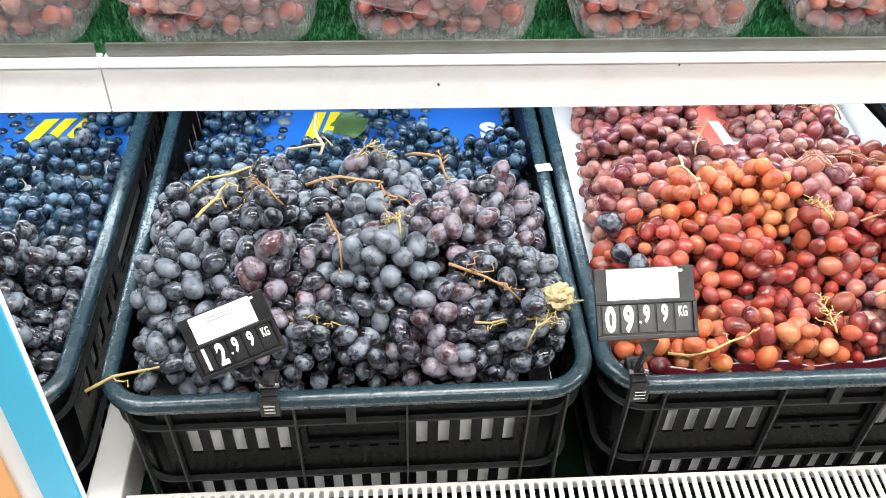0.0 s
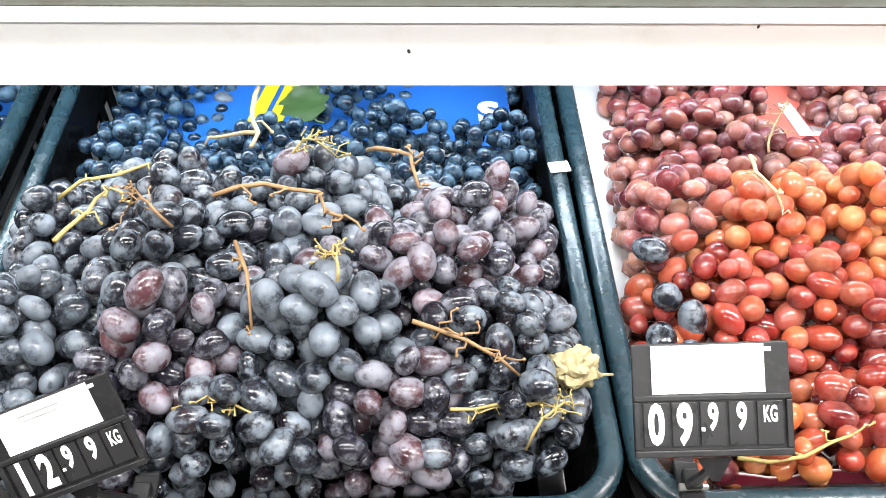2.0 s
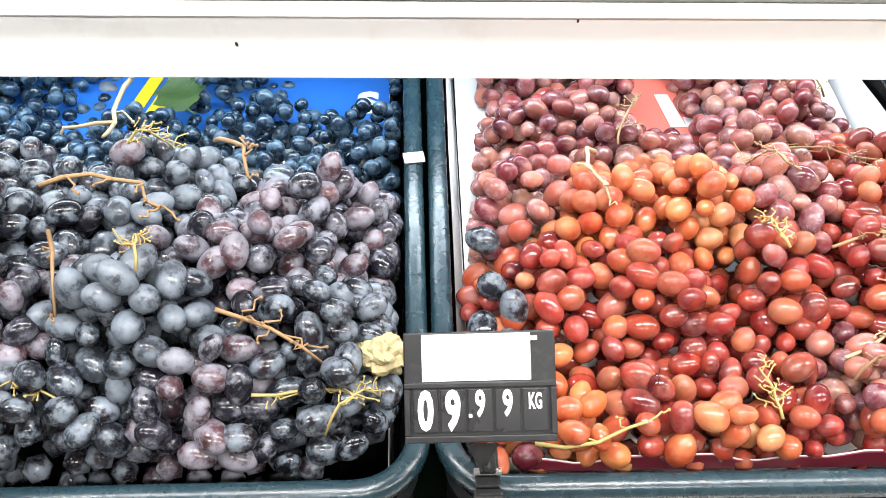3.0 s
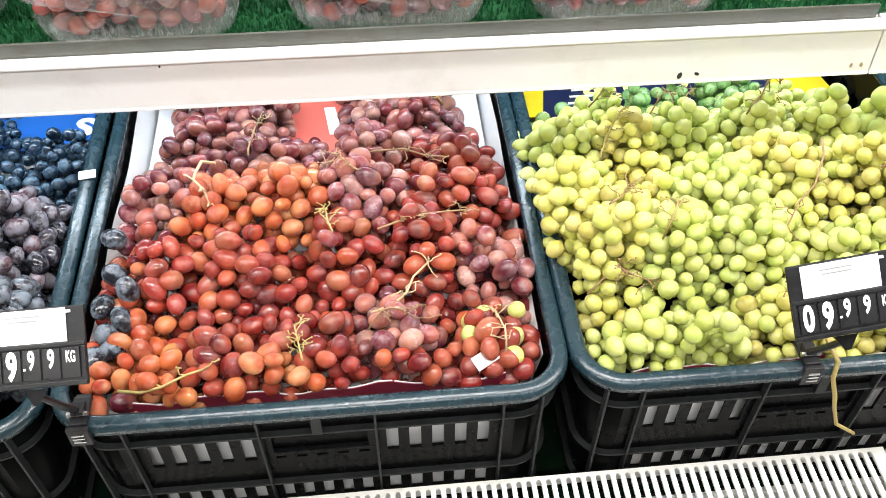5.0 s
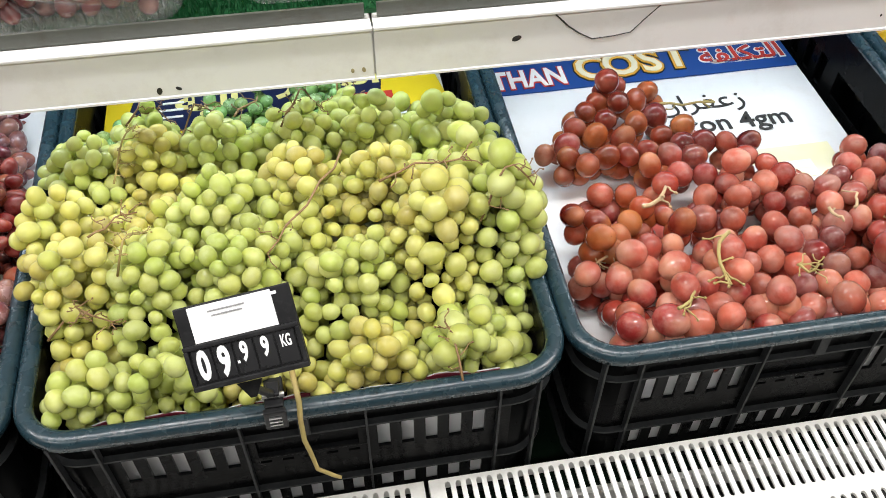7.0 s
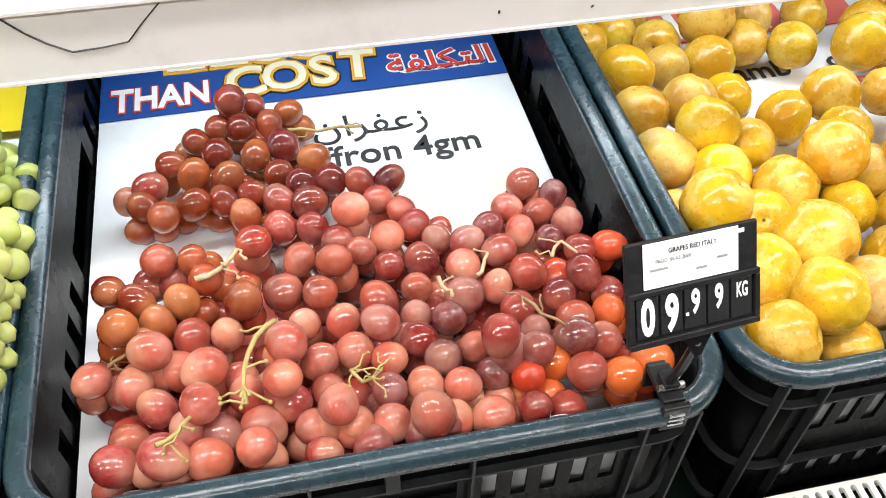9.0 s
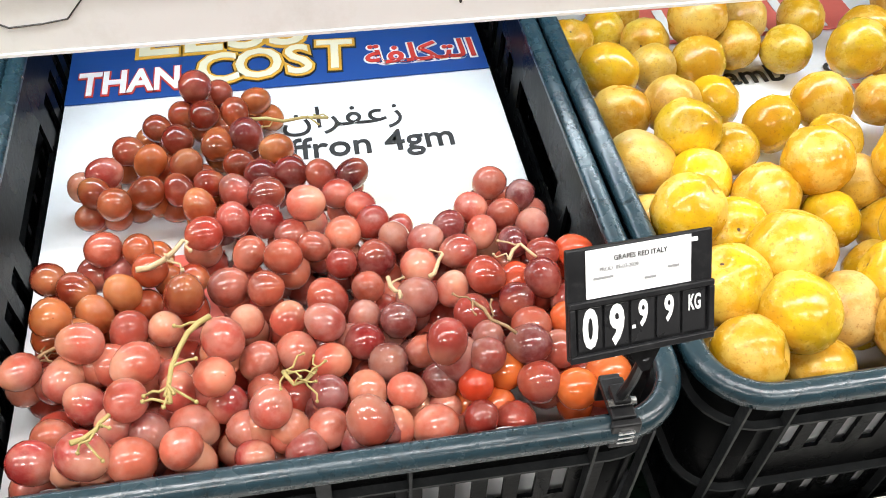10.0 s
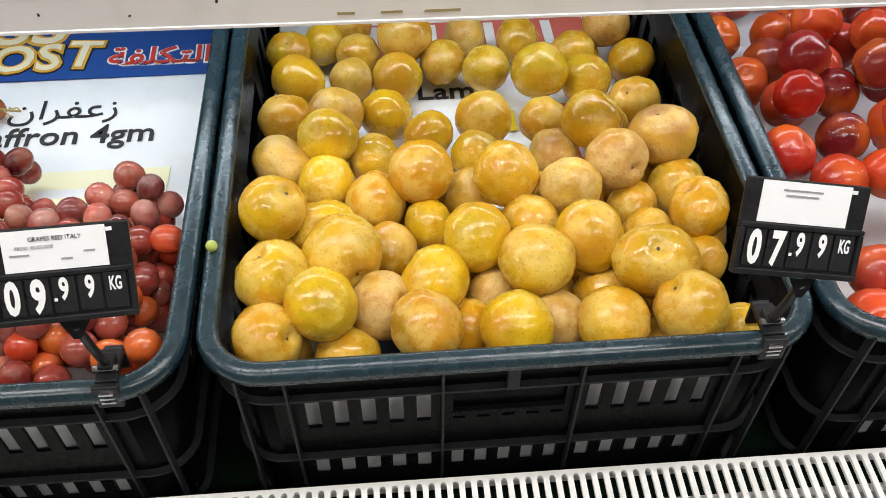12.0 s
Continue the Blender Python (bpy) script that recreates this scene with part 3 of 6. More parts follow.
tube(bm, [(1.012, -0.0003, 0.812), (1.026, -0.0003, 0.797), (1.036, -0.0003, 0.789), (1.048, -0.0003, 0.782), (1.066, -0.0003, 0.783), (1.08, -0.0003, 0.785), (1.09, -0.0003, 0.796), (1.104, -0.0003, 0.810)], 0.0007, 0.0004, 5)
part("crack", bm, INK, shelf, "thin dark crack in the rail")
bm = bmesh.new()
for a, b in ((1.53, 1.545), (1.56, 1.585), (1.50, 1.512)):
    box(bm, a, b, -0.0004, 0.001, 0.7705, 0.7725)
part("rust_streak", bm, DRY_LEAF, shelf, "brown rust streaks")
shelf_turf = turf("shelf_turf", -0.75, 2.4, 0.016, 0.17, 0.818, 70000, "bright green plastic grass mat on the shelf", 6, 0.008)
shelf_turf.matrix_world = SHELF

# ---- grapes ----


def grape_mesh(name, r, length, mat, rng, segs=16, rings=10):
    bm = bmesh.new()
    bmesh.ops.create_uvsphere(bm, u_segments=segs, v_segments=rings, radius=1.0)
    a, b = rng.uniform(0, 6), rng.uniform(0, 6)
    for v in bm.verts:
        x, y, z = v.co
        k = 1 + 0.03 * math.sin(3 * x + a) + 0.03 * math.sin(3 * y + b)
        taper = 1 - 0.07 * z
        v.co = (x * r * k * taper, y * r * k * taper, z * r * length)
    return finish(name, bm, mat, True)


def grape_set(tones, r, length, seed):
    rng = random.Random(seed)
    return {t: [grape_mesh("grape", r, length * f, m, rng) for f in (0.94, 1.0, 1.07)] for t, m in tones.items()}


BLACK_SET = grape_set(BLACK_G, 0.0093, 1.38, 1)
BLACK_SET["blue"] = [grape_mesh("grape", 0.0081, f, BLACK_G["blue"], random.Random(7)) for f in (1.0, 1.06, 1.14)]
RED_SET = grape_set(RED_G, 0.0085, 1.28, 2)
GREEN_SET = grape_set(GREEN_G, 0.0073, 1.12, 3)
GLOBE_SET = grape_set(GLOBE_G, 0.0135, 1.1, 4)


def turned(rng, flat=0.5):
    """A turn that lays a grape's long axis roughly level."""
    return Euler((radians(90) + rng.gauss(0, flat), 0, rng.uniform(0, math.tau)))


def add_grape(bunch, meshes, p, scale, rot):
    ob = new("grape", rng_pick(meshes, p))
    ob.parent = bunch
    o = bunch.matrix_basis.translation
    ob.matrix_basis = Matrix.LocRotScale(Vector(p) - o, rot, (scale, scale, scale))
    return ob


def rng_pick(meshes, p):
    return meshes[int(abs(p[0] * 7919 + p[1] * 6151) * 100) % len(meshes)]


def bud(bm, at, r, root):
    """The small knob at a twig's end, where a grape came off."""
    made = bmesh.ops.create_icosphere(bm, subdivisions=1, radius=r, matrix=Matrix.Translation(at))["verts"]
    near = min(made, key=lambda v: (v.co - root[0].co).length)
    bm.faces.new((near, root[0], root[1]))


def stalk(bunch, rng, at, height, angle, length, mat, thick=0.0012):
    """A bunch's bare stalk lying on the fruit, with side twigs."""
    o = bunch.matrix_basis.translation
    bm = bmesh.new()
    pts = []
    wave = rng.uniform(-0.4, 0.4)
    for i in range(8):
        t = i / 7
        a = angle + wave * math.sin(t * 3)
        x, y = at[0] + math.cos(a) * length * (t - 0.5), at[1] + math.sin(a) * length * (t - 0.5)
        pts.append(Vector((x, y, height(x, y) + 0.004 + 0.006 * math.sin(t * math.pi))) - o)
    rings = tube(bm, pts, thick, thick * 0.6, 6)
    for i in range(1, 8):
        for s in (-1, 1):
            if rng.random() < 0.62:
                a = angle + wave * 2 * math.cos(i / 7 * 3) + s * rng.uniform(0.35, 1.2)
                n = rng.uniform(0.006, 0.017)
                tip = pts[i] + Vector((math.cos(a) * n, math.sin(a) * n, rng.uniform(-0.006, 0.007)))
                side = tube(bm, bent(rng, pts[i], tip, 0.0025, 4), thick * 0.5, thick * 0.42, 5, rings[i])
                bud(bm, tip, thick * 0.95, side[-1])
                if rng.random() < 0.6:
                    mid = pts[i].lerp(tip, 0.6)
                    tip2 = mid + Vector((rng.uniform(-0.008, 0.008), rng.uniform(-0.008, 0.008), rng.uniform(-0.003, 0.006)))
                    end = tube(bm, bent(rng, mid, tip2, 0.001, 2), thick * 0.45, thick * 0.4, 5, side[2])
                    bud(bm, tip2, thick * 0.85, end[-1])
    part("stalk", bm, mat, bunch, "dry bare stalk", smooth=True)


def heap(seed, meshes, r, height, inside, area, bunches, label, group, stem, tries=16000, stalks=0.36, near=0.92, big=None, relief=0.026, deep=3, wide=0.040):
    """Bunches heaped on a crate: each grape an object of its own under its bunch, the hidden fruit below as one mesh each."""
    rng = random.Random(seed)
    x0, x1, y0, y1 = area
    made = []
    for bx, by, tone in bunches:
        ob = thing("grape_bunch", pose(bx, by, height(bx, by) - 0.03), label[tone], "grapes", group)
        made.append((ob, bx, by, tone, rng.uniform(0, math.pi), []))

    def raised(x, y):
        z = height(x, y)
        best, which = 9, None
        for b in made:
            dx, dy = x - b[1], y - b[2]
            c, s = math.cos(b[4]), math.sin(b[4])
            d = math.hypot((dx * c + dy * s) / 1.35, -dx * s + dy * c)
            if d < best:
                best, which = d, b
        lumps = 0.011 * noise.noise((x * 34, y * 34, seed)) + 0.007 * noise.noise((x * 75, y * 75, seed))
        return z + relief * (math.exp(-(best / wide) ** 2) - 0.5) + lumps, which

    pts = np.zeros((0, 3))
    for layer in range(deep):
        for _ in range(tries if layer == 0 else int(tries * 0.7)):
            x, y = rng.uniform(x0, x1), rng.uniform(y0, y1)
            if not inside(x, y) or layer and not (x0 + 0.006 < x < x1 - 0.006 and y > y0 + 0.004):
                continue
            if layer and y < y0 + 0.035 and min(x - x0, x1 - x) < 0.035 or y < y0 + 0.014 and min(x - x0, x1 - x) < 0.014:
                continue
            z, b = raised(x, y)
            z = max(0.603, z + rng.uniform(-0.012, 0.005) - r - layer * 2.0 * r)
            p = np.array((x, y, z))
            f = big(x, y) if big and layer == 0 else 0.9
            if len(pts) and np.min(np.sum((pts - p) ** 2, axis=1)) < (2 * r * near * f) ** 2:
                continue
            pts = np.vstack([pts, p])
            if layer < 2 and (layer == 0 or rng.random() < 0.5):
                out = Vector(((x - b[1]) * 12, (y - b[2]) * 12, 0.05)) + Vector((rng.gauss(0, 0.7), rng.gauss(0, 0.5), rng.gauss(0, 0.45)))
                tone = b[3] if rng.random() < 0.86 else rng.choice(list(meshes))
                if rng.random() < 0.86 or tone in ("blue", "jade", "orange"):
                    tone = b[3]
                add_grape(b[0], meshes[tone], p, rng.choice((0.78, 0.9, 0.96, 1.0, 1.04, 1.08, 1.13)) * f, out.to_track_quat("Z", "Y"))
            else:
                b[5].append(p)
    for ob, bx, by, tone, ang, low in made:
        if low:
            bm = bmesh.new()
            o = ob.matrix_basis.translation + Vector((0, 0, 0.1))
            for p in low:
                bmesh.ops.create_icosphere(bm, subdivisions=1, radius=r, matrix=Matrix.Translation(Vector(p) - o))
            inner = part("lower_fruit", bm, meshes[tone][0].materials[0], ob, smooth=True)
            inner.location = (0, 0, 0.1)
            tagged(inner, kind="stuff")
        if rng.random() < stalks and min(bx - x0, x1 - bx) > 0.03:
            stalk(ob, rng, (bx + rng.uniform(-0.02, 0.02), by + rng.uniform(-0.02, 0.02)), lambda x, y: raised(x, y)[0], rng.uniform(0, math.pi), rng.uniform(0.03, 0.05), stem[rng.randrange(len(stem))], 0.0010)
    return made


def profile(ys, zs, cx, half, floor_z, power=2.6, share=0.75):
    """A heap's height: a long section, falling to its sides."""
    def height(x, y):
        z = float(np.interp(y, ys, zs))
        u = min(1.25, abs(x - cx) / half)
        return z - max(0.0, z - floor_z) * share * u ** power
    return height


BLACK_LABEL = {
    "dark": "bunch of dark black grapes heaped in a crate",
    "grey": "bunch of black grapes with grey waxy bloom",
    "blue": "bunch of black grapes, blue shelf light in their colour",
    "plum": "bunch of black grapes with reddish purple tint",
}
black_height = profile([0.49, 0.53, 0.58, 0.65, 0.71, 0.80, 0.90, 1.06], [0.648, 0.688, 0.736, 0.730, 0.712, 0.664, 0.630, 0.625], -0.038, 0.20, 0.645)
heap(21, BLACK_SET, 0.0093, black_height, lambda x, y: abs(x + 0.038) < 0.180 and not (y > 0.88 and -0.12 < x < -0.045) and not (0.045 < x < 0.14 and y > 0.885 - 0.3 * (x - 0.045)) and not (0.035 < x < 0.06 and 0.82 < y < 0.85), (-0.22, 0.145, 0.513, 1.06),
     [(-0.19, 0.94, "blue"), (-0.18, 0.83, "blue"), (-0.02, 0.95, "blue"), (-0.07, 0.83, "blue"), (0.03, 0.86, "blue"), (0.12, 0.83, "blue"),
      (-0.12, 0.72, "dark"), (-0.20, 0.70, "dark"), (-0.02, 0.72, "grey"), (0.10, 0.69, "plum"), (0.06, 0.62, "plum"), (-0.11, 0.63, "dark"), (-0.19, 0.60, "grey"),
      (-0.01, 0.57, "grey"), (0.12, 0.58, "dark"), (-0.10, 0.56, "plum"), (-0.18, 0.53, "grey"), (-0.06, 0.525, "dark"), (0.03, 0.53, "plum"), (0.11, 0.53, "dark")],
     BLACK_LABEL, "black grapes in the crate", (STEM, STEM, GREEN_STEM), relief=0.042, wide=0.034, deep=4, big=lambda x, y: 0.80 if y > 0.80 else 0.88)
left_height = profile([0.49, 0.55, 0.65, 0.75, 0.90, 1.06], [0.640, 0.672, 0.690, 0.670, 0.632, 0.625], -0.47, 0.20, 0.64)
heap(22, BLACK_SET, 0.0093, left_height, lambda x, y: abs(x + 0.469) < 0.182 and not (y > 0.885 and x > -0.42 and x < -0.36), (-0.60, -0.285, 0.513, 1.02),
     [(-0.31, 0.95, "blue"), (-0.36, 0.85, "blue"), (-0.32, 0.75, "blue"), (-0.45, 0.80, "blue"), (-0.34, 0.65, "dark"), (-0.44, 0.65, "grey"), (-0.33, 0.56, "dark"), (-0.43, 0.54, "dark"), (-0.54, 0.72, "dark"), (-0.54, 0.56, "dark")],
     BLACK_LABEL, "black grapes in the neighbouring crate", (GREEN_STEM, STEM), tries=9000, relief=0.036, wide=0.036, big=lambda x, y: 0.84 if y > 0.72 else 0.92)

RED_LABEL = {
    "orange": "bunch of orange-red grapes on top of the heap",
    "red": "bunch of ripe red grapes heaped in a crate",
    "wine": "bunch of wine-red grapes under the shelf",
}
red_height = profile([0.49, 0.53, 0.57, 0.62, 0.69, 0.75, 0.81, 0.90, 1.06], [0.655, 0.670, 0.664, 0.680, 0.704, 0.688, 0.664, 0.645, 0.635], 0.36, 0.21, 0.635)
heap(23, RED_SET, 0.0085, red_height, lambda x, y: (0.192 if y < 0.66 else 0.198 + 0.09 * (y - 0.66)) < x < (0.556 if y < 0.70 else 0.556 - 0.16 * (y - 0.7)) and not (y > 0.83 and 0.345 < x < 0.40) and not (y > 0.80 and 0.38 < x < 0.40), (0.185, 0.562, 0.513, 1.05),
     [(0.24, 0.94, "wine"), (0.27, 0.83, "wine"), (0.33, 0.88, "wine"), (0.31, 0.80, "wine"), (0.44, 0.93, "wine"), (0.48, 0.85, "wine"), (0.43, 0.80, "wine"), (0.51, 0.77, "red"),
      (0.29, 0.69, "orange"), (0.35, 0.69, "orange"), (0.23, 0.72, "wine"), (0.42, 0.71, "wine"), (0.51, 0.70, "red"), (0.24, 0.63, "red"), (0.32, 0.62, "red"), (0.40, 0.63, "red"), (0.47, 0.64, "red"), (0.53, 0.62, "wine"),
      (0.22, 0.55, "orange"), (0.30, 0.545, "red"), (0.37, 0.55, "red"), (0.44, 0.55, "wine"), (0.51, 0.55, "red"), (0.25, 0.515, "orange"), (0.34, 0.515, "orange"), (0.44, 0.515, "red"), (0.53, 0.52, "red")],
     RED_LABEL, "red grapes in the crate", (STEM, PALE_STEM, GREEN_STEM), tries=20000, relief=0.034, wide=0.034, big=lambda x, y: 0.93)

GREEN_LABEL = {
    "lime": "bunch of lime-green grapes heaped in a crate",
    "gold": "bunch of ripe yellow-green grapes heaped in a crate",
    "jade": "bunch of green grapes, dim teal shelf light in their colour",
}


def green_height(x, y):
    z = float(np.interp(y, [0.49, 0.54, 0.572, 0.60, 0.67, 0.74, 0.80, 0.84, 0.90, 1.0], [0.660, 0.664, 0.668, 0.712, 0.702, 0.696, 0.672, 0.648, 0.628, 0.62]))
    z -= 0.030 * max(0.0, abs(x - 0.78) / 0.21) ** 3 * (1 if y < 0.6 else 0.5)
    z += 0.028 * math.exp(-((x - 0.93) / 0.07) ** 2 - ((y - 0.63) / 0.06) ** 2)
    for hx, hy, wx, wy, d in ((0.79, 0.53, 0.05, 0.04, 0.010), (0.655, 0.675, 0.028, 0.035, 0.040), (0.80, 0.605, 0.06, 0.020, 0.026), (0.90, 0.555, 0.06, 0.022, 0.008), (0.735, 0.735, 0.03, 0.016, 0.022), (0.85, 0.73, 0.035, 0.014, 0.022)):
        z -= d * math.exp(-((x - hx) / wx) ** 2 - ((y - hy) / wy) ** 2)
    return z


heap(24, GREEN_SET, 0.0073, green_height, lambda x, y: (0.598 if y < 0.62 else 0.575) < x < (0.965 if y < 0.56 else 0.985) and (y < 0.855 or 0.715 < x < 0.775 and y < 0.90 or 0.80 < x < 0.84 and y < 0.93), (0.575, 0.99, 0.513, 0.97),
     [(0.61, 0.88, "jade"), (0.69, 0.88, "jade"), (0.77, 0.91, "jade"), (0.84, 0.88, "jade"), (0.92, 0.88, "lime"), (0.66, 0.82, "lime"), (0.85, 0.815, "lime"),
      (0.61, 0.77, "lime"), (0.60, 0.68, "gold"), (0.67, 0.76, "gold"), (0.73, 0.77, "lime"), (0.80, 0.78, "lime"), (0.87, 0.76, "lime"), (0.94, 0.77, "lime"),
      (0.66, 0.67, "gold"), (0.73, 0.67, "lime"), (0.80, 0.69, "gold"), (0.87, 0.67, "gold"), (0.94, 0.67, "lime"), (0.68, 0.59, "lime"), (0.75, 0.60, "lime"),
      (0.62, 0.60, "gold"), (0.63, 0.53, "lime"), (0.69, 0.52, "lime"), (0.76, 0.54, "gold"), (0.83, 0.58, "lime"), (0.90, 0.60, "gold"), (0.96, 0.62, "lime"), (0.84, 0.52, "gold"), (0.91, 0.53, "lime")],
     GREEN_LABEL, "green grapes in the crate", (STEM, GREEN_STEM, GREEN_STEM), tries=26000, near=0.90, relief=0.056, wide=0.033, deep=4, big=lambda x, y: 1.26 if x > 0.89 else 1.0)

# ---- the red globe grapes, bunch by bunch ----


def globe_bunch(x, y, z, label):
    return thing("grape_bunch", pose(x, y, z), label, "grapes", "red globe grapes in the crate")


GLOBE_RNG = random.Random(31)


def globe(bunch, tone, x, y, z, r):
    """One grape, and where there is room below it another that it lies on."""
    r = min(r, 0.0126) * 0.95
    if z < 0.658:
        y = max(y, 0.5215)
    if GLOBE_RNG.random() < 0.22:
        tone = GLOBE_RNG.choice({"rust": ("red", "pink"), "red": ("mauve", "pink"), "pink": ("mauve", "pink"), "mauve": ("pink", "mauve"), "scarlet": ("red", "scarlet")}[tone])
    add_grape(bunch, GLOBE_SET[tone], (x, y, z), r / 0.0135 * GLOBE_RNG.choice((0.94, 1.0, 1.04, 1.09)), turned(GLOBE_RNG, 0.9))
    low = (min(1.365, max(1.02, x + GLOBE_RNG.uniform(-0.010, 0.010))), max(0.525, y + GLOBE_RNG.uniform(-0.004, 0.012)), max(0.5965, z - 0.020))
    if z - low[2] > 0.010:
        add_grape(bunch, GLOBE_SET[tone], low, r / 0.0135, turned(GLOBE_RNG, 0.9))
        if GLOBE_RNG.random() < 0.4:
            beside = (min(1.362, max(1.03, low[0] + GLOBE_RNG.choice((-0.016, 0.016)))), max(0.527, low[1] - 0.004), low[2] + 0.004)
            add_grape(bunch, GLOBE_SET[tone], beside, r / 0.0135 * 0.92, turned(GLOBE_RNG, 0.9))


bunch = globe_bunch(1.115, 0.797, 0.598, "bunch of rust-coloured round grapes lying on the poster")
globe(bunch, "rust", 1.121, 0.859, 0.630, 0.0143)
globe(bunch, "rust", 1.137, 0.873, 0.612, 0.0118)
globe(bunch, "rust", 1.166, 0.855, 0.614, 0.0118)
globe(bunch, "rust", 1.109, 0.848, 0.612, 0.0128)
globe(bunch, "rust", 1.127, 0.834, 0.621, 0.0134)
globe(bunch, "rust", 1.149, 0.841, 0.615, 0.0118)
globe(bunch, "rust", 1.091, 0.829, 0.616, 0.0124)
globe(bunch, "rust", 1.107, 0.811, 0.618, 0.0131)
globe(bunch, "rust", 1.136, 0.801, 0.619, 0.0126)
globe(bunch, "rust", 1.158, 0.808, 0.619, 0.0123)
globe(bunch, "rust", 1.072, 0.802, 0.619, 0.0118)
globe(bunch, "rust", 1.088, 0.786, 0.621, 0.0127)
globe(bunch, "rust", 1.114, 0.776, 0.622, 0.0118)
globe(bunch, "rust", 1.179, 0.786, 0.621, 0.0118)
globe(bunch, "rust", 1.152, 0.771, 0.622, 0.0118)
globe(bunch, "rust", 1.057, 0.775, 0.622, 0.0121)
globe(bunch, "rust", 1.052, 0.754, 0.624, 0.0118)
globe(bunch, "rust", 1.067, 0.739, 0.625, 0.0120)
globe(bunch, "rust", 1.088, 0.748, 0.625, 0.0122)
globe(bunch, "rust", 1.110, 0.749, 0.624, 0.0118)
globe(bunch, "rust", 1.131, 0.752, 0.624, 0.0118)
globe(bunch, "rust", 1.124, 0.727, 0.627, 0.0118)
stalk_a = bunch
bunch = globe_bunch(1.191, 0.692, 0.610, "bunch of deep red round grapes on the poster")
globe(bunch, "red", 1.167, 0.755, 0.624, 0.0121)
globe(bunch, "red", 1.188, 0.754, 0.624, 0.0118)
globe(bunch, "red", 1.209, 0.748, 0.625, 0.0118)
globe(bunch, "red", 1.231, 0.746, 0.625, 0.0118)
globe(bunch, "red", 1.170, 0.733, 0.626, 0.0122)
globe(bunch, "red", 1.197, 0.702, 0.642, 0.0135)
globe(bunch, "red", 1.219, 0.724, 0.627, 0.0118)
globe(bunch, "red", 1.233, 0.709, 0.628, 0.0118)
globe(bunch, "red", 1.147, 0.709, 0.628, 0.0125)
globe(bunch, "red", 1.169, 0.702, 0.629, 0.0118)
globe(bunch, "red", 1.128, 0.696, 0.630, 0.0127)
globe(bunch, "red", 1.149, 0.740, 0.625, 0.0118)
globe(bunch, "red", 1.185, 0.687, 0.629, 0.0118)
globe(bunch, "red", 1.219, 0.681, 0.631, 0.0118)
globe(bunch, "red", 1.199, 0.671, 0.632, 0.0118)
globe(bunch, "red", 1.179, 0.654, 0.644, 0.0133)
globe(bunch, "red", 1.157, 0.671, 0.632, 0.0118)
globe(bunch, "red", 1.238, 0.688, 0.631, 0.0118)
globe(bunch, "red", 1.215, 0.652, 0.633, 0.0118)
globe(bunch, "red", 1.237, 0.653, 0.633, 0.0118)
globe(bunch, "red", 1.203, 0.623, 0.633, 0.0122)
globe(bunch, "red", 1.167, 0.633, 0.639, 0.0130)
globe(bunch, "red", 1.144, 0.643, 0.633, 0.0126)
globe(bunch, "red", 1.229, 0.629, 0.633, 0.0118)
stalk_b = bunch
bunch = globe_bunch(1.071, 0.631, 0.617, "loose bunch of rust-red round grapes with dry stalk")
globe(bunch, "rust", 1.064, 0.691, 0.631, 0.0128)
globe(bunch, "rust", 1.087, 0.686, 0.631, 0.0118)
globe(bunch, "rust", 1.033, 0.668, 0.632, 0.0118)
globe(bunch, "rust", 1.051, 0.655, 0.633, 0.0118)
globe(bunch, "rust", 1.043, 0.622, 0.648, 0.0135)
globe(bunch, "rust", 1.079, 0.650, 0.633, 0.0122)
globe(bunch, "rust", 1.064, 0.634, 0.633, 0.0118)
globe(bunch, "rust", 1.095, 0.666, 0.633, 0.0118)
globe(bunch, "rust", 1.119, 0.631, 0.645, 0.0132)
globe(bunch, "pink", 1.085, 0.616, 0.634, 0.0118)
globe(bunch, "pink", 1.106, 0.616, 0.633, 0.0118)
globe(bunch, "pink", 1.062, 0.599, 0.649, 0.0132)
globe(bunch, "pink", 1.076, 0.595, 0.631, 0.0122)
globe(bunch, "pink", 1.025, 0.596, 0.634, 0.0121)
globe(bunch, "pink", 1.050, 0.587, 0.633, 0.0118)
globe(bunch, "pink", 1.093, 0.580, 0.648, 0.0134)
stalk_c = bunch
bunch = globe_bunch(1.282, 0.632, 0.614, "bunch of dusty mauve-red round grapes")
globe(bunch, "mauve", 1.263, 0.641, 0.633, 0.0118)
globe(bunch, "mauve", 1.251, 0.671, 0.632, 0.0118)
globe(bunch, "mauve", 1.271, 0.664, 0.633, 0.0118)
globe(bunch, "mauve", 1.289, 0.676, 0.632, 0.0118)
globe(bunch, "mauve", 1.309, 0.667, 0.632, 0.0122)
globe(bunch, "mauve", 1.290, 0.651, 0.633, 0.0118)
globe(bunch, "red", 1.325, 0.717, 0.628, 0.0118)
globe(bunch, "mauve", 1.343, 0.701, 0.629, 0.0118)
globe(bunch, "red", 1.327, 0.682, 0.631, 0.0118)
globe(bunch, "mauve", 1.344, 0.669, 0.632, 0.0118)
globe(bunch, "red", 1.307, 0.692, 0.630, 0.0118)
globe(bunch, "mauve", 1.327, 0.654, 0.633, 0.0118)
globe(bunch, "mauve", 1.258, 0.616, 0.634, 0.0125)
globe(bunch, "mauve", 1.281, 0.620, 0.633, 0.0118)
globe(bunch, "mauve", 1.244, 0.599, 0.634, 0.0118)
globe(bunch, "mauve", 1.224, 0.606, 0.633, 0.0118)
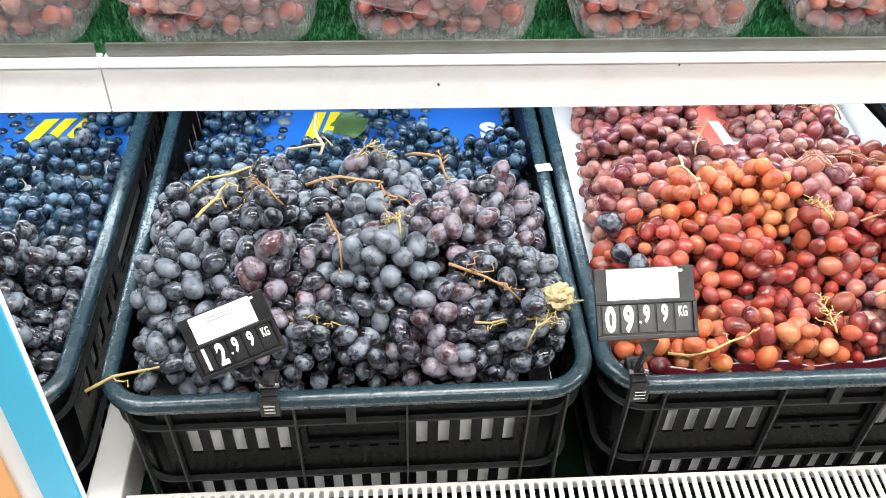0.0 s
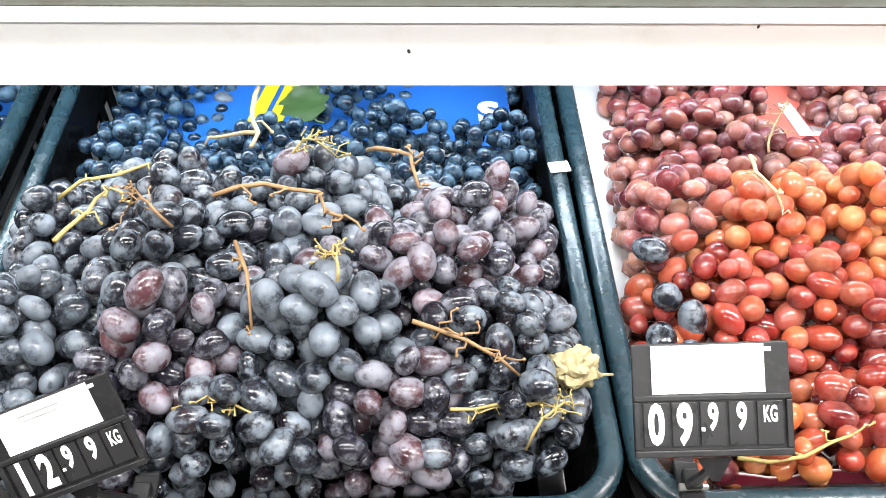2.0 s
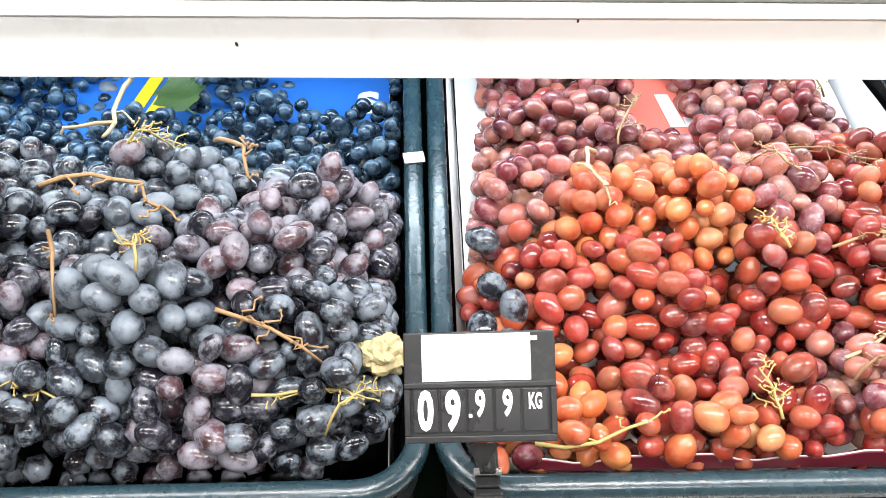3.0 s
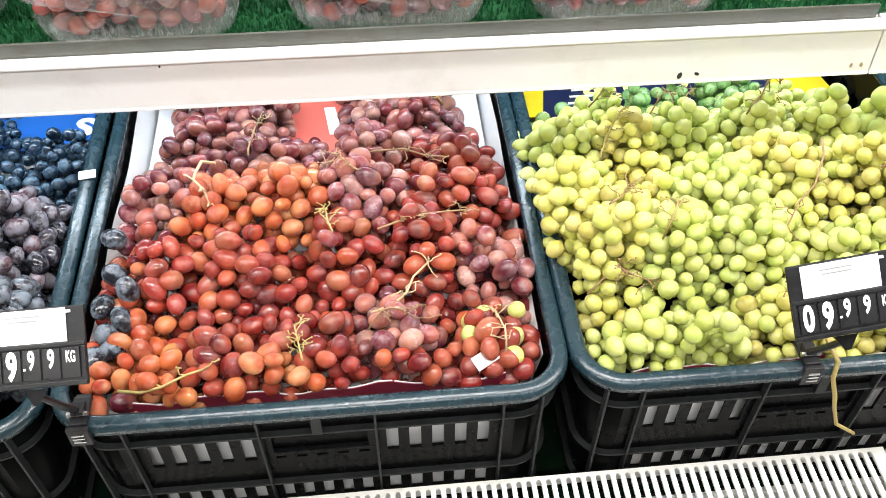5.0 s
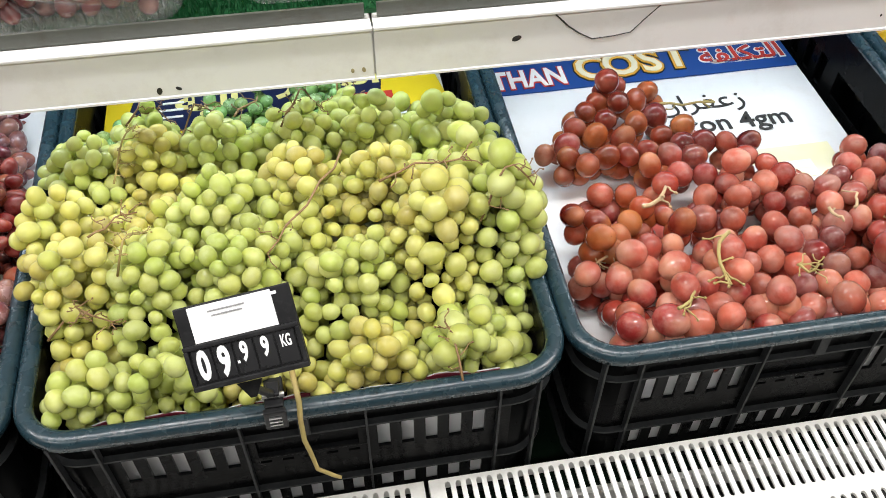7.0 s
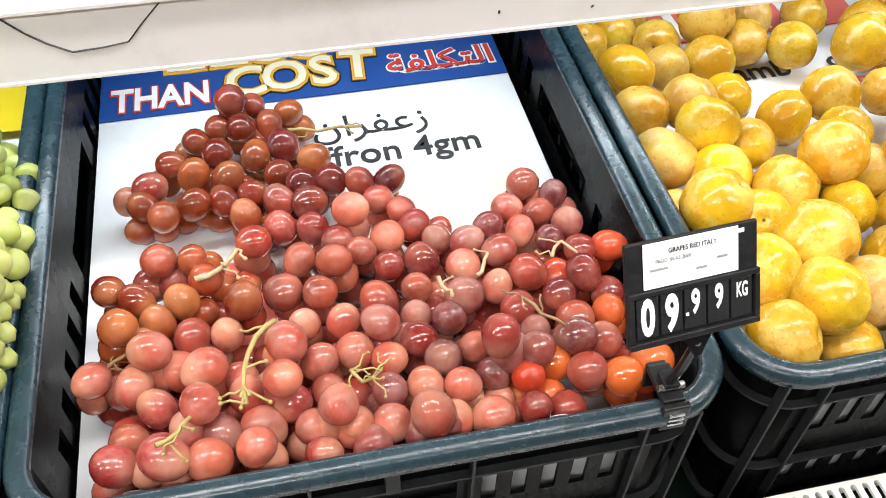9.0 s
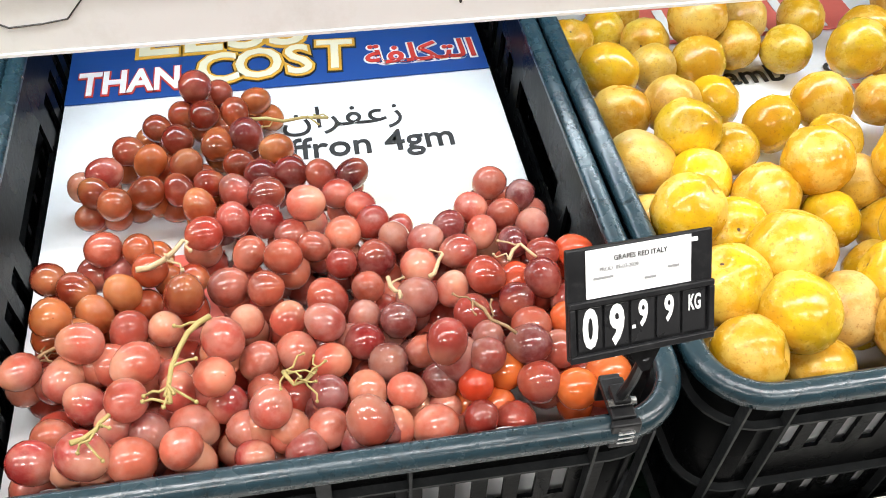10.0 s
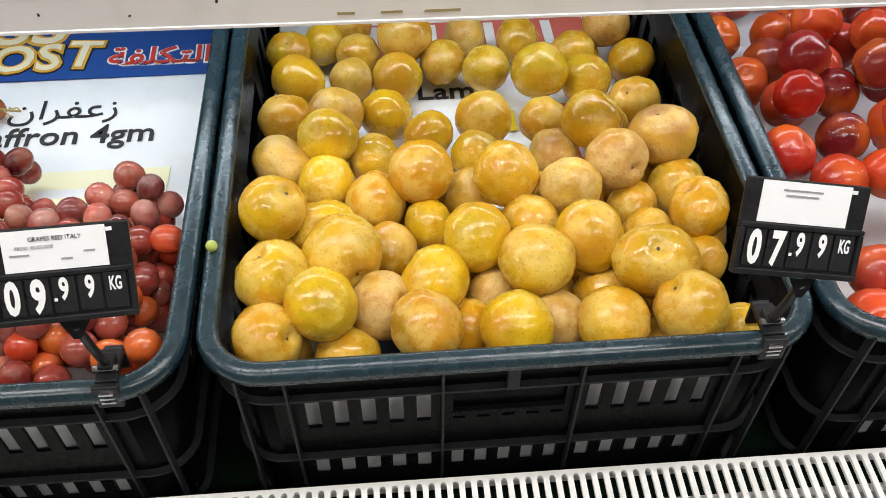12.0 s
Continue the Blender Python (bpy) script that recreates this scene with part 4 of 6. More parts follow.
globe(bunch, "mauve", 1.234, 0.569, 0.634, 0.0123)
globe(bunch, "mauve", 1.255, 0.574, 0.634, 0.0118)
globe(bunch, "mauve", 1.266, 0.558, 0.661, 0.0141)
globe(bunch, "mauve", 1.289, 0.598, 0.634, 0.0118)
globe(bunch, "mauve", 1.295, 0.578, 0.634, 0.0118)
globe(bunch, "red", 1.303, 0.624, 0.637, 0.0128)
globe(bunch, "red", 1.221, 0.586, 0.635, 0.0118)
globe(bunch, "mauve", 1.262, 0.554, 0.630, 0.0118)
stalk_d = bunch
bunch = globe_bunch(1.327, 0.579, 0.614, "bunch of bright scarlet round grapes by the crate's side")
globe(bunch, "red", 1.344, 0.641, 0.633, 0.0119)
globe(bunch, "scarlet", 1.365, 0.640, 0.633, 0.0118)
globe(bunch, "red", 1.337, 0.613, 0.641, 0.0118)
globe(bunch, "red", 1.318, 0.603, 0.634, 0.0118)
globe(bunch, "red", 1.323, 0.583, 0.633, 0.0118)
globe(bunch, "scarlet", 1.351, 0.603, 0.629, 0.0118)
globe(bunch, "red", 1.335, 0.564, 0.632, 0.0118)
globe(bunch, "red", 1.316, 0.564, 0.640, 0.0118)
globe(bunch, "scarlet", 1.300, 0.557, 0.628, 0.0123)
globe(bunch, "red", 1.318, 0.544, 0.631, 0.0122)
globe(bunch, "scarlet", 1.339, 0.536, 0.630, 0.0118)
globe(bunch, "scarlet", 1.359, 0.543, 0.631, 0.0118)
globe(bunch, "scarlet", 1.345, 0.583, 0.635, 0.0118)
globe(bunch, "scarlet", 1.323, 0.623, 0.628, 0.0118)
globe(bunch, "scarlet", 1.281, 0.546, 0.634, 0.0118)
globe(bunch, "red", 1.280, 0.525, 0.629, 0.0118)
stalk_e = bunch
bunch = globe_bunch(1.186, 0.556, 0.614, "bunch of dusty pink round grapes along the rim")
globe(bunch, "mauve", 1.138, 0.558, 0.656, 0.0138)
globe(bunch, "mauve", 1.163, 0.560, 0.633, 0.0118)
globe(bunch, "mauve", 1.198, 0.554, 0.632, 0.0125)
globe(bunch, "pink", 1.220, 0.552, 0.632, 0.0118)
globe(bunch, "pink", 1.167, 0.538, 0.650, 0.0137)
globe(bunch, "pink", 1.242, 0.548, 0.633, 0.0120)
globe(bunch, "mauve", 1.218, 0.523, 0.647, 0.0136)
globe(bunch, "mauve", 1.233, 0.528, 0.629, 0.0118)
globe(bunch, "pink", 1.254, 0.525, 0.629, 0.0118)
globe(bunch, "pink", 1.152, 0.538, 0.631, 0.0118)
globe(bunch, "pink", 1.173, 0.532, 0.629, 0.0118)
globe(bunch, "pink", 1.195, 0.532, 0.630, 0.0118)
globe(bunch, "pink", 1.155, 0.517, 0.628, 0.0118)
globe(bunch, "mauve", 1.183, 0.514, 0.629, 0.0118)
globe(bunch, "pink", 1.142, 0.587, 0.652, 0.0136)
globe(bunch, "pink", 1.160, 0.582, 0.634, 0.0123)
globe(bunch, "pink", 1.182, 0.585, 0.634, 0.0124)
globe(bunch, "pink", 1.179, 0.611, 0.634, 0.0118)
globe(bunch, "pink", 1.154, 0.614, 0.633, 0.0119)
globe(bunch, "mauve", 1.200, 0.595, 0.646, 0.0132)
globe(bunch, "pink", 1.202, 0.575, 0.634, 0.0118)
stalk_f = bunch
bunch = globe_bunch(1.088, 0.537, 0.613, "bunch of large pale pink round grapes")
globe(bunch, "pink", 1.091, 0.552, 0.654, 0.0136)
globe(bunch, "pink", 1.063, 0.568, 0.634, 0.0123)
globe(bunch, "pink", 1.123, 0.545, 0.630, 0.0125)
globe(bunch, "pink", 1.141, 0.556, 0.632, 0.0118)
globe(bunch, "pink", 1.100, 0.542, 0.634, 0.0130)
globe(bunch, "pink", 1.048, 0.549, 0.631, 0.0118)
globe(bunch, "pink", 1.042, 0.529, 0.641, 0.0133)
globe(bunch, "pink", 1.070, 0.523, 0.650, 0.0138)
globe(bunch, "pink", 1.093, 0.520, 0.641, 0.0133)
globe(bunch, "pink", 1.119, 0.511, 0.647, 0.0138)
globe(bunch, "pink", 1.074, 0.517, 0.627, 0.0118)
stalk_g = bunch


def fill_globes():
    """Fruit under the visible ones, so that the heap has body."""
    rng = random.Random(32)
    bm = bmesh.new()
    o = stalk_f.matrix_basis.translation + Vector((0, 0, 0.1))
    for _ in range(150):
        x, y = rng.uniform(1.03, 1.36), rng.uniform(0.52, 0.70)
        if y > 0.76 - 0.35 * (1.37 - x) and x < 1.12:
            continue
        bmesh.ops.create_icosphere(bm, subdivisions=2, radius=0.0125, matrix=Matrix.Translation(Vector((x, y, 0.596 + rng.uniform(0, 0.026 * (0.72 - y) / 0.2))) - o))
    low = part("lower_fruit", bm, GLOBE_G["red"], stalk_f, smooth=True)
    low.location = (0, 0, 0.1)
    tagged(low, kind="stuff")


fill_globes()
SR = random.Random(33)


def twig(bunch, points, mat, thick=0.0018, twigs=4):
    o = bunch.matrix_basis.translation
    bm = bmesh.new()
    pts = [Vector(p) - o for p in points]
    fine = []
    for a, b in zip(pts, pts[1:]):
        fine += [a, a.lerp(b, 0.5) + Vector((SR.uniform(-1, 1), SR.uniform(-1, 1), SR.uniform(-1, 1))) * 0.0022]
    fine.append(pts[-1])
    rings = tube(bm, fine, thick, thick * 0.7, 7)
    for _ in range(twigs):
        k = SR.randrange(len(fine))
        p = fine[k]
        tip = p + Vector((SR.uniform(-0.016, 0.016), SR.uniform(-0.013, 0.013), SR.uniform(-0.008, 0.006)))
        side = tube(bm, bent(SR, p, tip, 0.0025, 3), thick * 0.5, thick * 0.4, 5, rings[k])
        bud(bm, tip, thick * 0.8, side[-1])
    part("stalk", bm, mat, bunch, "bare grape stalk", smooth=True)


twig(stalk_a, [(1.161, 0.815, 0.628), (1.186, 0.809, 0.628), (1.220, 0.808, 0.628)], GREEN_STEM, 0.0015, 3)
twig(stalk_c, [(1.090, 0.653, 0.648), (1.107, 0.659, 0.648), (1.118, 0.674, 0.648)], PALE_STEM, 0.0021, 4)
twig(stalk_c, [(1.032, 0.602, 0.635), (1.047, 0.612, 0.635), (1.066, 0.617, 0.635)], STEM, 0.0013, 9)
twig(stalk_g, [(1.138, 0.588, 0.672), (1.126, 0.578, 0.672), (1.118, 0.556, 0.672), (1.118, 0.533, 0.672)], GREEN_STEM, 0.0018, 7)
twig(stalk_g, [(1.070, 0.517, 0.672), (1.082, 0.523, 0.672), (1.088, 0.531, 0.672)], GREEN_STEM, 0.0016, 3)
twig(stalk_d, [(1.240, 0.612, 0.660), (1.243, 0.600, 0.660), (1.245, 0.594, 0.660)], PALE_STEM, 0.0015, 2)
twig(stalk_d, [(1.265, 0.612, 0.656), (1.271, 0.620, 0.656), (1.276, 0.629, 0.656)], PALE_STEM, 0.0015, 1)
twig(stalk_e, [(1.285, 0.582, 0.664), (1.293, 0.567, 0.664), (1.305, 0.555, 0.664)], STEM, 0.0013, 3)
twig(stalk_e, [(1.314, 0.614, 0.660), (1.324, 0.626, 0.660), (1.331, 0.614, 0.660)], PALE_STEM, 0.0013, 2)
twig(stalk_f, [(1.176, 0.542, 0.674), (1.181, 0.533, 0.674), (1.193, 0.540, 0.674)], GREEN_STEM, 0.0013, 8)

# ---- plums ----


def plum_mesh(name, mat, rng, r=0.024):
    bm = bmesh.new()
    bmesh.ops.create_uvsphere(bm, u_segments=28, v_segments=18, radius=1.0)
    a, b = rng.uniform(0, 6), rng.uniform(0, 6)
    for v in bm.verts:
        d = v.co.normalized()
        theta, phi = math.acos(max(-1, min(1, d.z))), math.atan2(d.y, d.x)
        k = 1 - 0.22 * math.exp(-(theta / 0.20) ** 2) - 0.05 * math.exp(-(theta / 0.5) ** 2) - 0.05 * math.exp(-(phi / 0.14) ** 2) * math.sin(theta)
        k += 0.05 * math.sin(2.2 * d.x + a) + 0.045 * math.sin(2.5 * d.y + b) + 0.05 * noise.noise((d.x * 2.5 + a, d.y * 2.5 + b, d.z * 2.5))
        v.co = Vector((d.x, d.y, d.z * 0.96)) * r * k
    return finish(name, bm, mat, True)


PR = random.Random(41)
PLUMS = [plum_mesh("yellow_plum", YELLOW_P, PR) for _ in range(5)] + [plum_mesh("yellow_plum", BROWN_P, PR) for _ in range(2)]
bm = bmesh.new()
bmesh.ops.create_icosphere(bm, subdivisions=2, radius=0.0026, matrix=Matrix.Diagonal((1, 0.7, 0.5, 1)))
PIT = finish("stem_pit", bm, PIT_SKIN, True)


PLUM_SPOTS = []


def yellow_plum(x, y, z, r):
    r *= 1.05
    x, y = min(max(x, 1.4125 + r), 1.7925 - r), max(y, 0.5145 + r * 0.95)
    PLUM_SPOTS.append(Vector((x, y, z)))
    k = PR.randrange(7) if PR.random() < 0.55 else PR.randrange(5)
    ob = new("yellow_plum", PLUMS[k])
    ob.matrix_world = Matrix.LocRotScale((x, y, z), Euler((PR.uniform(0, math.tau), PR.uniform(-0.9, 0.9), PR.uniform(0, math.tau))), tuple(r / 0.024 * PR.uniform(0.94, 1.04) for _ in range(3)))
    pit = new("stem_pit", PIT)
    pit.parent = ob
    pit.matrix_basis = pose(0, 0, max(v.co.z for v in PLUMS[k].vertices if math.hypot(v.co.x, v.co.y) < 0.0005) - 0.0002)
    tagged(ob, "ripe yellow plum with faint brown specks" if k < 5 else "dull yellow plum with russet brown skin", "plum", "yellow plums in the crate")


yellow_plum(1.441, 0.918, 0.599, 0.0205)
yellow_plum(1.473, 0.931, 0.598, 0.0207)
yellow_plum(1.498, 0.963, 0.597, 0.0226)
yellow_plum(1.508, 0.906, 0.600, 0.0217)
yellow_plum(1.500, 0.865, 0.602, 0.0210)
yellow_plum(1.453, 0.846, 0.616, 0.0242)
yellow_plum(1.543, 0.868, 0.601, 0.0216)
yellow_plum(1.550, 0.906, 0.619, 0.0246)
yellow_plum(1.585, 0.890, 0.600, 0.0215)
yellow_plum(1.610, 0.931, 0.599, 0.0222)
yellow_plum(1.627, 0.877, 0.601, 0.0219)
yellow_plum(1.663, 0.922, 0.599, 0.0222)
yellow_plum(1.669, 0.842, 0.619, 0.0243)
yellow_plum(1.715, 0.899, 0.597, 0.0219)
yellow_plum(1.746, 0.913, 0.621, 0.0245)
yellow_plum(1.767, 0.884, 0.598, 0.0222)
yellow_plum(1.715, 0.848, 0.603, 0.0230)
yellow_plum(1.754, 0.813, 0.604, 0.0217)
yellow_plum(1.444, 0.789, 0.620, 0.0242)
yellow_plum(1.488, 0.790, 0.622, 0.0242)
yellow_plum(1.529, 0.808, 0.605, 0.0230)
yellow_plum(1.566, 0.772, 0.609, 0.0233)
yellow_plum(1.614, 0.786, 0.612, 0.0236)
yellow_plum(1.668, 0.786, 0.607, 0.0204)
yellow_plum(1.701, 0.747, 0.637, 0.0252)
yellow_plum(1.751, 0.720, 0.643, 0.0268)
yellow_plum(1.444, 0.734, 0.618, 0.0235)
yellow_plum(1.482, 0.745, 0.634, 0.0242)
yellow_plum(1.517, 0.739, 0.612, 0.0211)
yellow_plum(1.554, 0.689, 0.644, 0.0244)
yellow_plum(1.603, 0.742, 0.612, 0.0213)
yellow_plum(1.668, 0.740, 0.612, 0.0204)
yellow_plum(1.707, 0.688, 0.647, 0.0246)
yellow_plum(1.759, 0.687, 0.613, 0.0227)
yellow_plum(1.478, 0.705, 0.617, 0.0230)
yellow_plum(1.518, 0.681, 0.620, 0.0232)
yellow_plum(1.590, 0.689, 0.615, 0.0204)
yellow_plum(1.617, 0.677, 0.646, 0.0248)
yellow_plum(1.666, 0.665, 0.641, 0.0241)
yellow_plum(1.720, 0.671, 0.612, 0.0204)
yellow_plum(1.759, 0.637, 0.638, 0.0237)
yellow_plum(1.444, 0.649, 0.649, 0.0245)
yellow_plum(1.479, 0.649, 0.623, 0.0233)
yellow_plum(1.558, 0.658, 0.616, 0.0207)
yellow_plum(1.632, 0.640, 0.627, 0.0234)
yellow_plum(1.671, 0.604, 0.647, 0.0246)
yellow_plum(1.725, 0.634, 0.616, 0.0205)
yellow_plum(1.492, 0.601, 0.646, 0.0267)
yellow_plum(1.527, 0.630, 0.617, 0.0207)
yellow_plum(1.588, 0.612, 0.648, 0.0245)
yellow_plum(1.443, 0.624, 0.616, 0.0204)
yellow_plum(1.445, 0.584, 0.646, 0.0254)
yellow_plum(1.558, 0.582, 0.638, 0.0237)
yellow_plum(1.601, 0.582, 0.617, 0.0204)
yellow_plum(1.629, 0.583, 0.649, 0.0251)
yellow_plum(1.681, 0.579, 0.614, 0.0224)
yellow_plum(1.710, 0.578, 0.649, 0.0264)
yellow_plum(1.756, 0.604, 0.615, 0.0204)
yellow_plum(1.480, 0.556, 0.647, 0.0239)
yellow_plum(1.519, 0.566, 0.629, 0.0236)
yellow_plum(1.641, 0.556, 0.616, 0.0232)
yellow_plum(1.577, 0.554, 0.614, 0.0204)
yellow_plum(1.548, 0.537, 0.638, 0.0239)
yellow_plum(1.444, 0.537, 0.636, 0.0240)
yellow_plum(1.495, 0.536, 0.612, 0.0230)
yellow_plum(1.609, 0.536, 0.633, 0.0236)
yellow_plum(1.677, 0.536, 0.631, 0.0236)
yellow_plum(1.727, 0.537, 0.641, 0.0241)
yellow_plum(1.767, 0.533, 0.615, 0.0204)


for _ in range(2500):
    p = Vector((PR.uniform(1.430, 1.775), PR.uniform(0.535, 0.93), 0.5975))
    if not (1.555 < p.x < 1.690 and 0.79 < p.y < 0.90) and all((p - q).length > 0.0405 for q in PLUM_SPOTS):
        yellow_plum(p.x, p.y, p.z, 0.0225)


def red_plums():
    rng = random.Random(42)
    meshes = [plum_mesh("red_plum", RED_P, rng) for _ in range(5)]
    pts = []
    for layer in (0, 1):
        for _ in range(2500):
            x, y = rng.uniform(1.845, 2.19), rng.uniform(0.525, 1.03)
            z = 0.612 + layer * 0.030 + 0.02 * math.sin(9 * x) * math.sin(7 * y)
            if y > 0.90 and layer or x < 1.90 and y < 0.72 and layer:
                continue
            p = Vector((x, y, z))
            if all((p - q).length > 0.0425 for q in pts):
                pts.append(p)
    for p in pts:
        ob = new("red_plum", meshes[rng.randrange(5)])
        s = rng.uniform(0.84, 0.98)
        ob.matrix_world = Matrix.LocRotScale(p, Euler((rng.uniform(0, 6.3), rng.uniform(-1, 1), rng.uniform(0, 6.3))), (s, s, s))
        tagged(ob, "glossy red plum heaped in a black crate", "plum", "red plums in the crate")


red_plums()

# ---- crates ----
CW, CD, CH = 0.4085, 0.60, 0.183


def crate_wall(bm, length, place):
    """One straight crate wall with its vents: five slots, a hand-hold, five slots; a second row below."""
    h = length / 2
    us = [-h]
    holes_top, holes_low = set(), set()

    def group(a, b, n, top):
        w = (b - a) / n
        for i in range(n):
            us.append(a + i * w + w * 0.24)
            if top:
                holes_top.add(len(us) - 1)
            holes_low.add(len(us) - 1)
            us.append(a + i * w + w * 0.76)

    group(-0.90 * h, -0.31 * h, 5, True)
    mid0 = len(us)
    group(-0.27 * h, 0.27 * h, 5, False)
    mid1 = len(us) - 2
    group(0.31 * h, 0.90 * h, 5, True)
    us.append(h)
    zs = [0.0, 0.028, 0.056, 0.068, 0.0985, 0.1020, 0.107, 0.137, 0.141, CH - 0.004]

    def hole(i, j):
        if j == 1:
            return i in holes_low
        if j in (4, 5, 6):
            if i in holes_top:
                return True
        if j in (6,) and mid0 <= i <= mid1:
            return True
        if j == 4 and i in holes_low and mid0 <= i <= mid1:
            return True
        return False

    grid_wall(bm, place, us, zs, hole)


def taper(z):
    return 0.010 + 0.010 * (1 - z / CH)


def build_crate(m):
    crate = thing("crate", m, "black vented plastic produce crate on the cabinet deck", "crate", "produce crates")
    r = 0.045
    t = 0.0028
    bm = bmesh.new()
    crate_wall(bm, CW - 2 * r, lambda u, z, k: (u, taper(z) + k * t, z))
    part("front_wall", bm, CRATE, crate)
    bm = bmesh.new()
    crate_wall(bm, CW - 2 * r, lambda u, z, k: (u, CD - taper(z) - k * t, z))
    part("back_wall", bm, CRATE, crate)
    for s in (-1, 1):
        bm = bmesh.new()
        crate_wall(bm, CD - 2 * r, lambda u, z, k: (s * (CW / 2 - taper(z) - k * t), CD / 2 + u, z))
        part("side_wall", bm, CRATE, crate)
    for cx, cy, a0 in ((CW / 2 - r, r, -90), (CW / 2 - r, CD - r, 0), (-CW / 2 + r, CD - r, 90), (-CW / 2 + r, r, 180)):
        bm = bmesh.new()
        grid = []
        n = 8
        for z in (0.0, 0.05, CH - 0.004):
            for k in (0, 1):
                rr = r - taper(z) - k * t
                grid.append([bm.verts.new((cx + rr * math.cos(radians(a0 + 90 * i / n)), cy + rr * math.sin(radians(a0 + 90 * i / n)), z)) for i in range(n + 1)])
        for a, b in ((0, 2), (2, 4), (1, 3), (3, 5), (0, 1), (4, 5)):
            for i in range(n):
                bm.faces.new((grid[a][i], grid[a][i + 1], grid[b][i + 1], grid[b][i]))
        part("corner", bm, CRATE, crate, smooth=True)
    path = rounded_path(CW, CD, r, 8)
    bm = bmesh.new()
    sweep(bm, path, [(-0.0145, CH - 0.006), (-0.0140, CH - 0.003), (-0.0125, CH - 0.0012), (-0.0100, CH), (-0.0060, CH), (-0.0030, CH - 0.0010), (-0.0010, CH - 0.0030), (0, CH - 0.006), (0, CH - 0.0105), (-0.0025, CH - 0.0105), (-0.0035, CH - 0.0060), (-0.0120, CH - 0.0065)])
    part("rim", bm, RIM, crate, "scuffed black rim, blue-grey sheen in its colour", smooth=True)
    for z, name in ((0.1435, "upper_ledge"), (0.0640, "lower_ledge"), (0.004, "foot_ledge")):
        i = taper(z)
        bm = bmesh.new()
        sweep(bm, path, [(-i - 0.001, z), (-i + 0.0055, z), (-i + 0.0055, z - 0.002), (-i - 0.001, z - 0.0025)])
        part(name, bm, WORN, crate)
    half = CW / 2 - r
    for u in (-1.12, -0.93, -0.29, 0.29, 0.93, 1.12):
        bm = bmesh.new()
        a, b = taper(CH), taper(0)
        x = u * half
        vs = [bm.verts.new(p) for p in ((x - 0.0009, a - 0.0065, CH - 0.010), (x + 0.0009, a - 0.0065, CH - 0.010), (x + 0.0009, b - 0.0065, 0.002), (x - 0.0009, b - 0.0065, 0.002),
                                         (x - 0.0009, a + 0.001, CH - 0.010), (x + 0.0009, a + 0.001, CH - 0.010), (x + 0.0009, b + 0.001, 0.002), (x - 0.0009, b + 0.001, 0.002))]
        for f in ((0, 1, 2, 3), (4, 7, 6, 5), (0, 4, 5, 1), (1, 5, 6, 2), (2, 6, 7, 3), (3, 7, 4, 0)):
            bm.faces.new([vs[k] for k in f])
        part("rib", bm, WORN, crate)
    bm = bmesh.new()
    box(bm, -half * 0.02 - 0.0009, half * 0.02 + 0.0009, 0.005, 0.012, 0.1435, CH - 0.010)
    part("rib", bm, WORN, crate)
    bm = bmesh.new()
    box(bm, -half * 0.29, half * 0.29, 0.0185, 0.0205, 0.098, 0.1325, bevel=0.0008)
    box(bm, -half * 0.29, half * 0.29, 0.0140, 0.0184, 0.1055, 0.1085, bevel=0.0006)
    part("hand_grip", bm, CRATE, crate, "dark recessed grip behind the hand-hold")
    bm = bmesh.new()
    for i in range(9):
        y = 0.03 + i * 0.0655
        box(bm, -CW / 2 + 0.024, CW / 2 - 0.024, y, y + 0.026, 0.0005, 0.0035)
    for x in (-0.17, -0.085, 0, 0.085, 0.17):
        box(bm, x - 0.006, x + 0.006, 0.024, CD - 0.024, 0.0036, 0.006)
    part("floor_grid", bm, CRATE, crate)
    return crate


CRATES = {"left": (-0.4690, 0.488, 0), "black": (-0.0385, 0.486, 0.3), "red": (0.3715, 0.488, -0.2), "green": (0.7805, 0.488, -0.2), "globe": (1.1895, 0.492, -0.2), "yellow": (1.6030, 0.497, 0.2), "plum": (2.0165, 0.498, -0.2)}
first_crate = None
for crate_x, crate_y, crate_turn in CRATES.values():
    spot = pose(crate_x, crate_y, DECK) @ pose(0, 0, 0, 0, 0, crate_turn) @ pose(0, 0, 0, 0.8, 0, 0)
    if first_crate is None:
        first_crate = build_crate(spot)
    else:
        copy_thing(first_crate, spot)

# ---- posters that line the crates ----


def sheet(bm, x0, x1, y0, y1, z0, z1, rng, nx=14, ny=20, rough=0.0015, thick=0.0006):
    """A slightly wavy sheet of paper."""
    ph = [rng.uniform(0, 6) for _ in range(4)]
    f = lambda x, y: z0 + (z1 - z0) * (y - y0) / (y1 - y0) + rough * (math.sin(22 * x + ph[0]) * math.sin(13 * y + ph[1]) + 0.6 * math.sin(41 * y + ph[2]))
    layers = []
    for k in (0, 1):
        layers.append([[bm.verts.new((x0 + (x1 - x0) * i / nx, y0 + (y1 - y0) * j / ny, f(x0 + (x1 - x0) * i / nx, y0 + (y1 - y0) * j / ny) - k * thick)) for j in range(ny + 1)] for i in range(nx + 1)])
    for g in layers:
        for i in range(nx):
            for j in range(ny):
                bm.faces.new((g[i][j], g[i + 1][j], g[i + 1][j + 1], g[i][j + 1]))
    return f


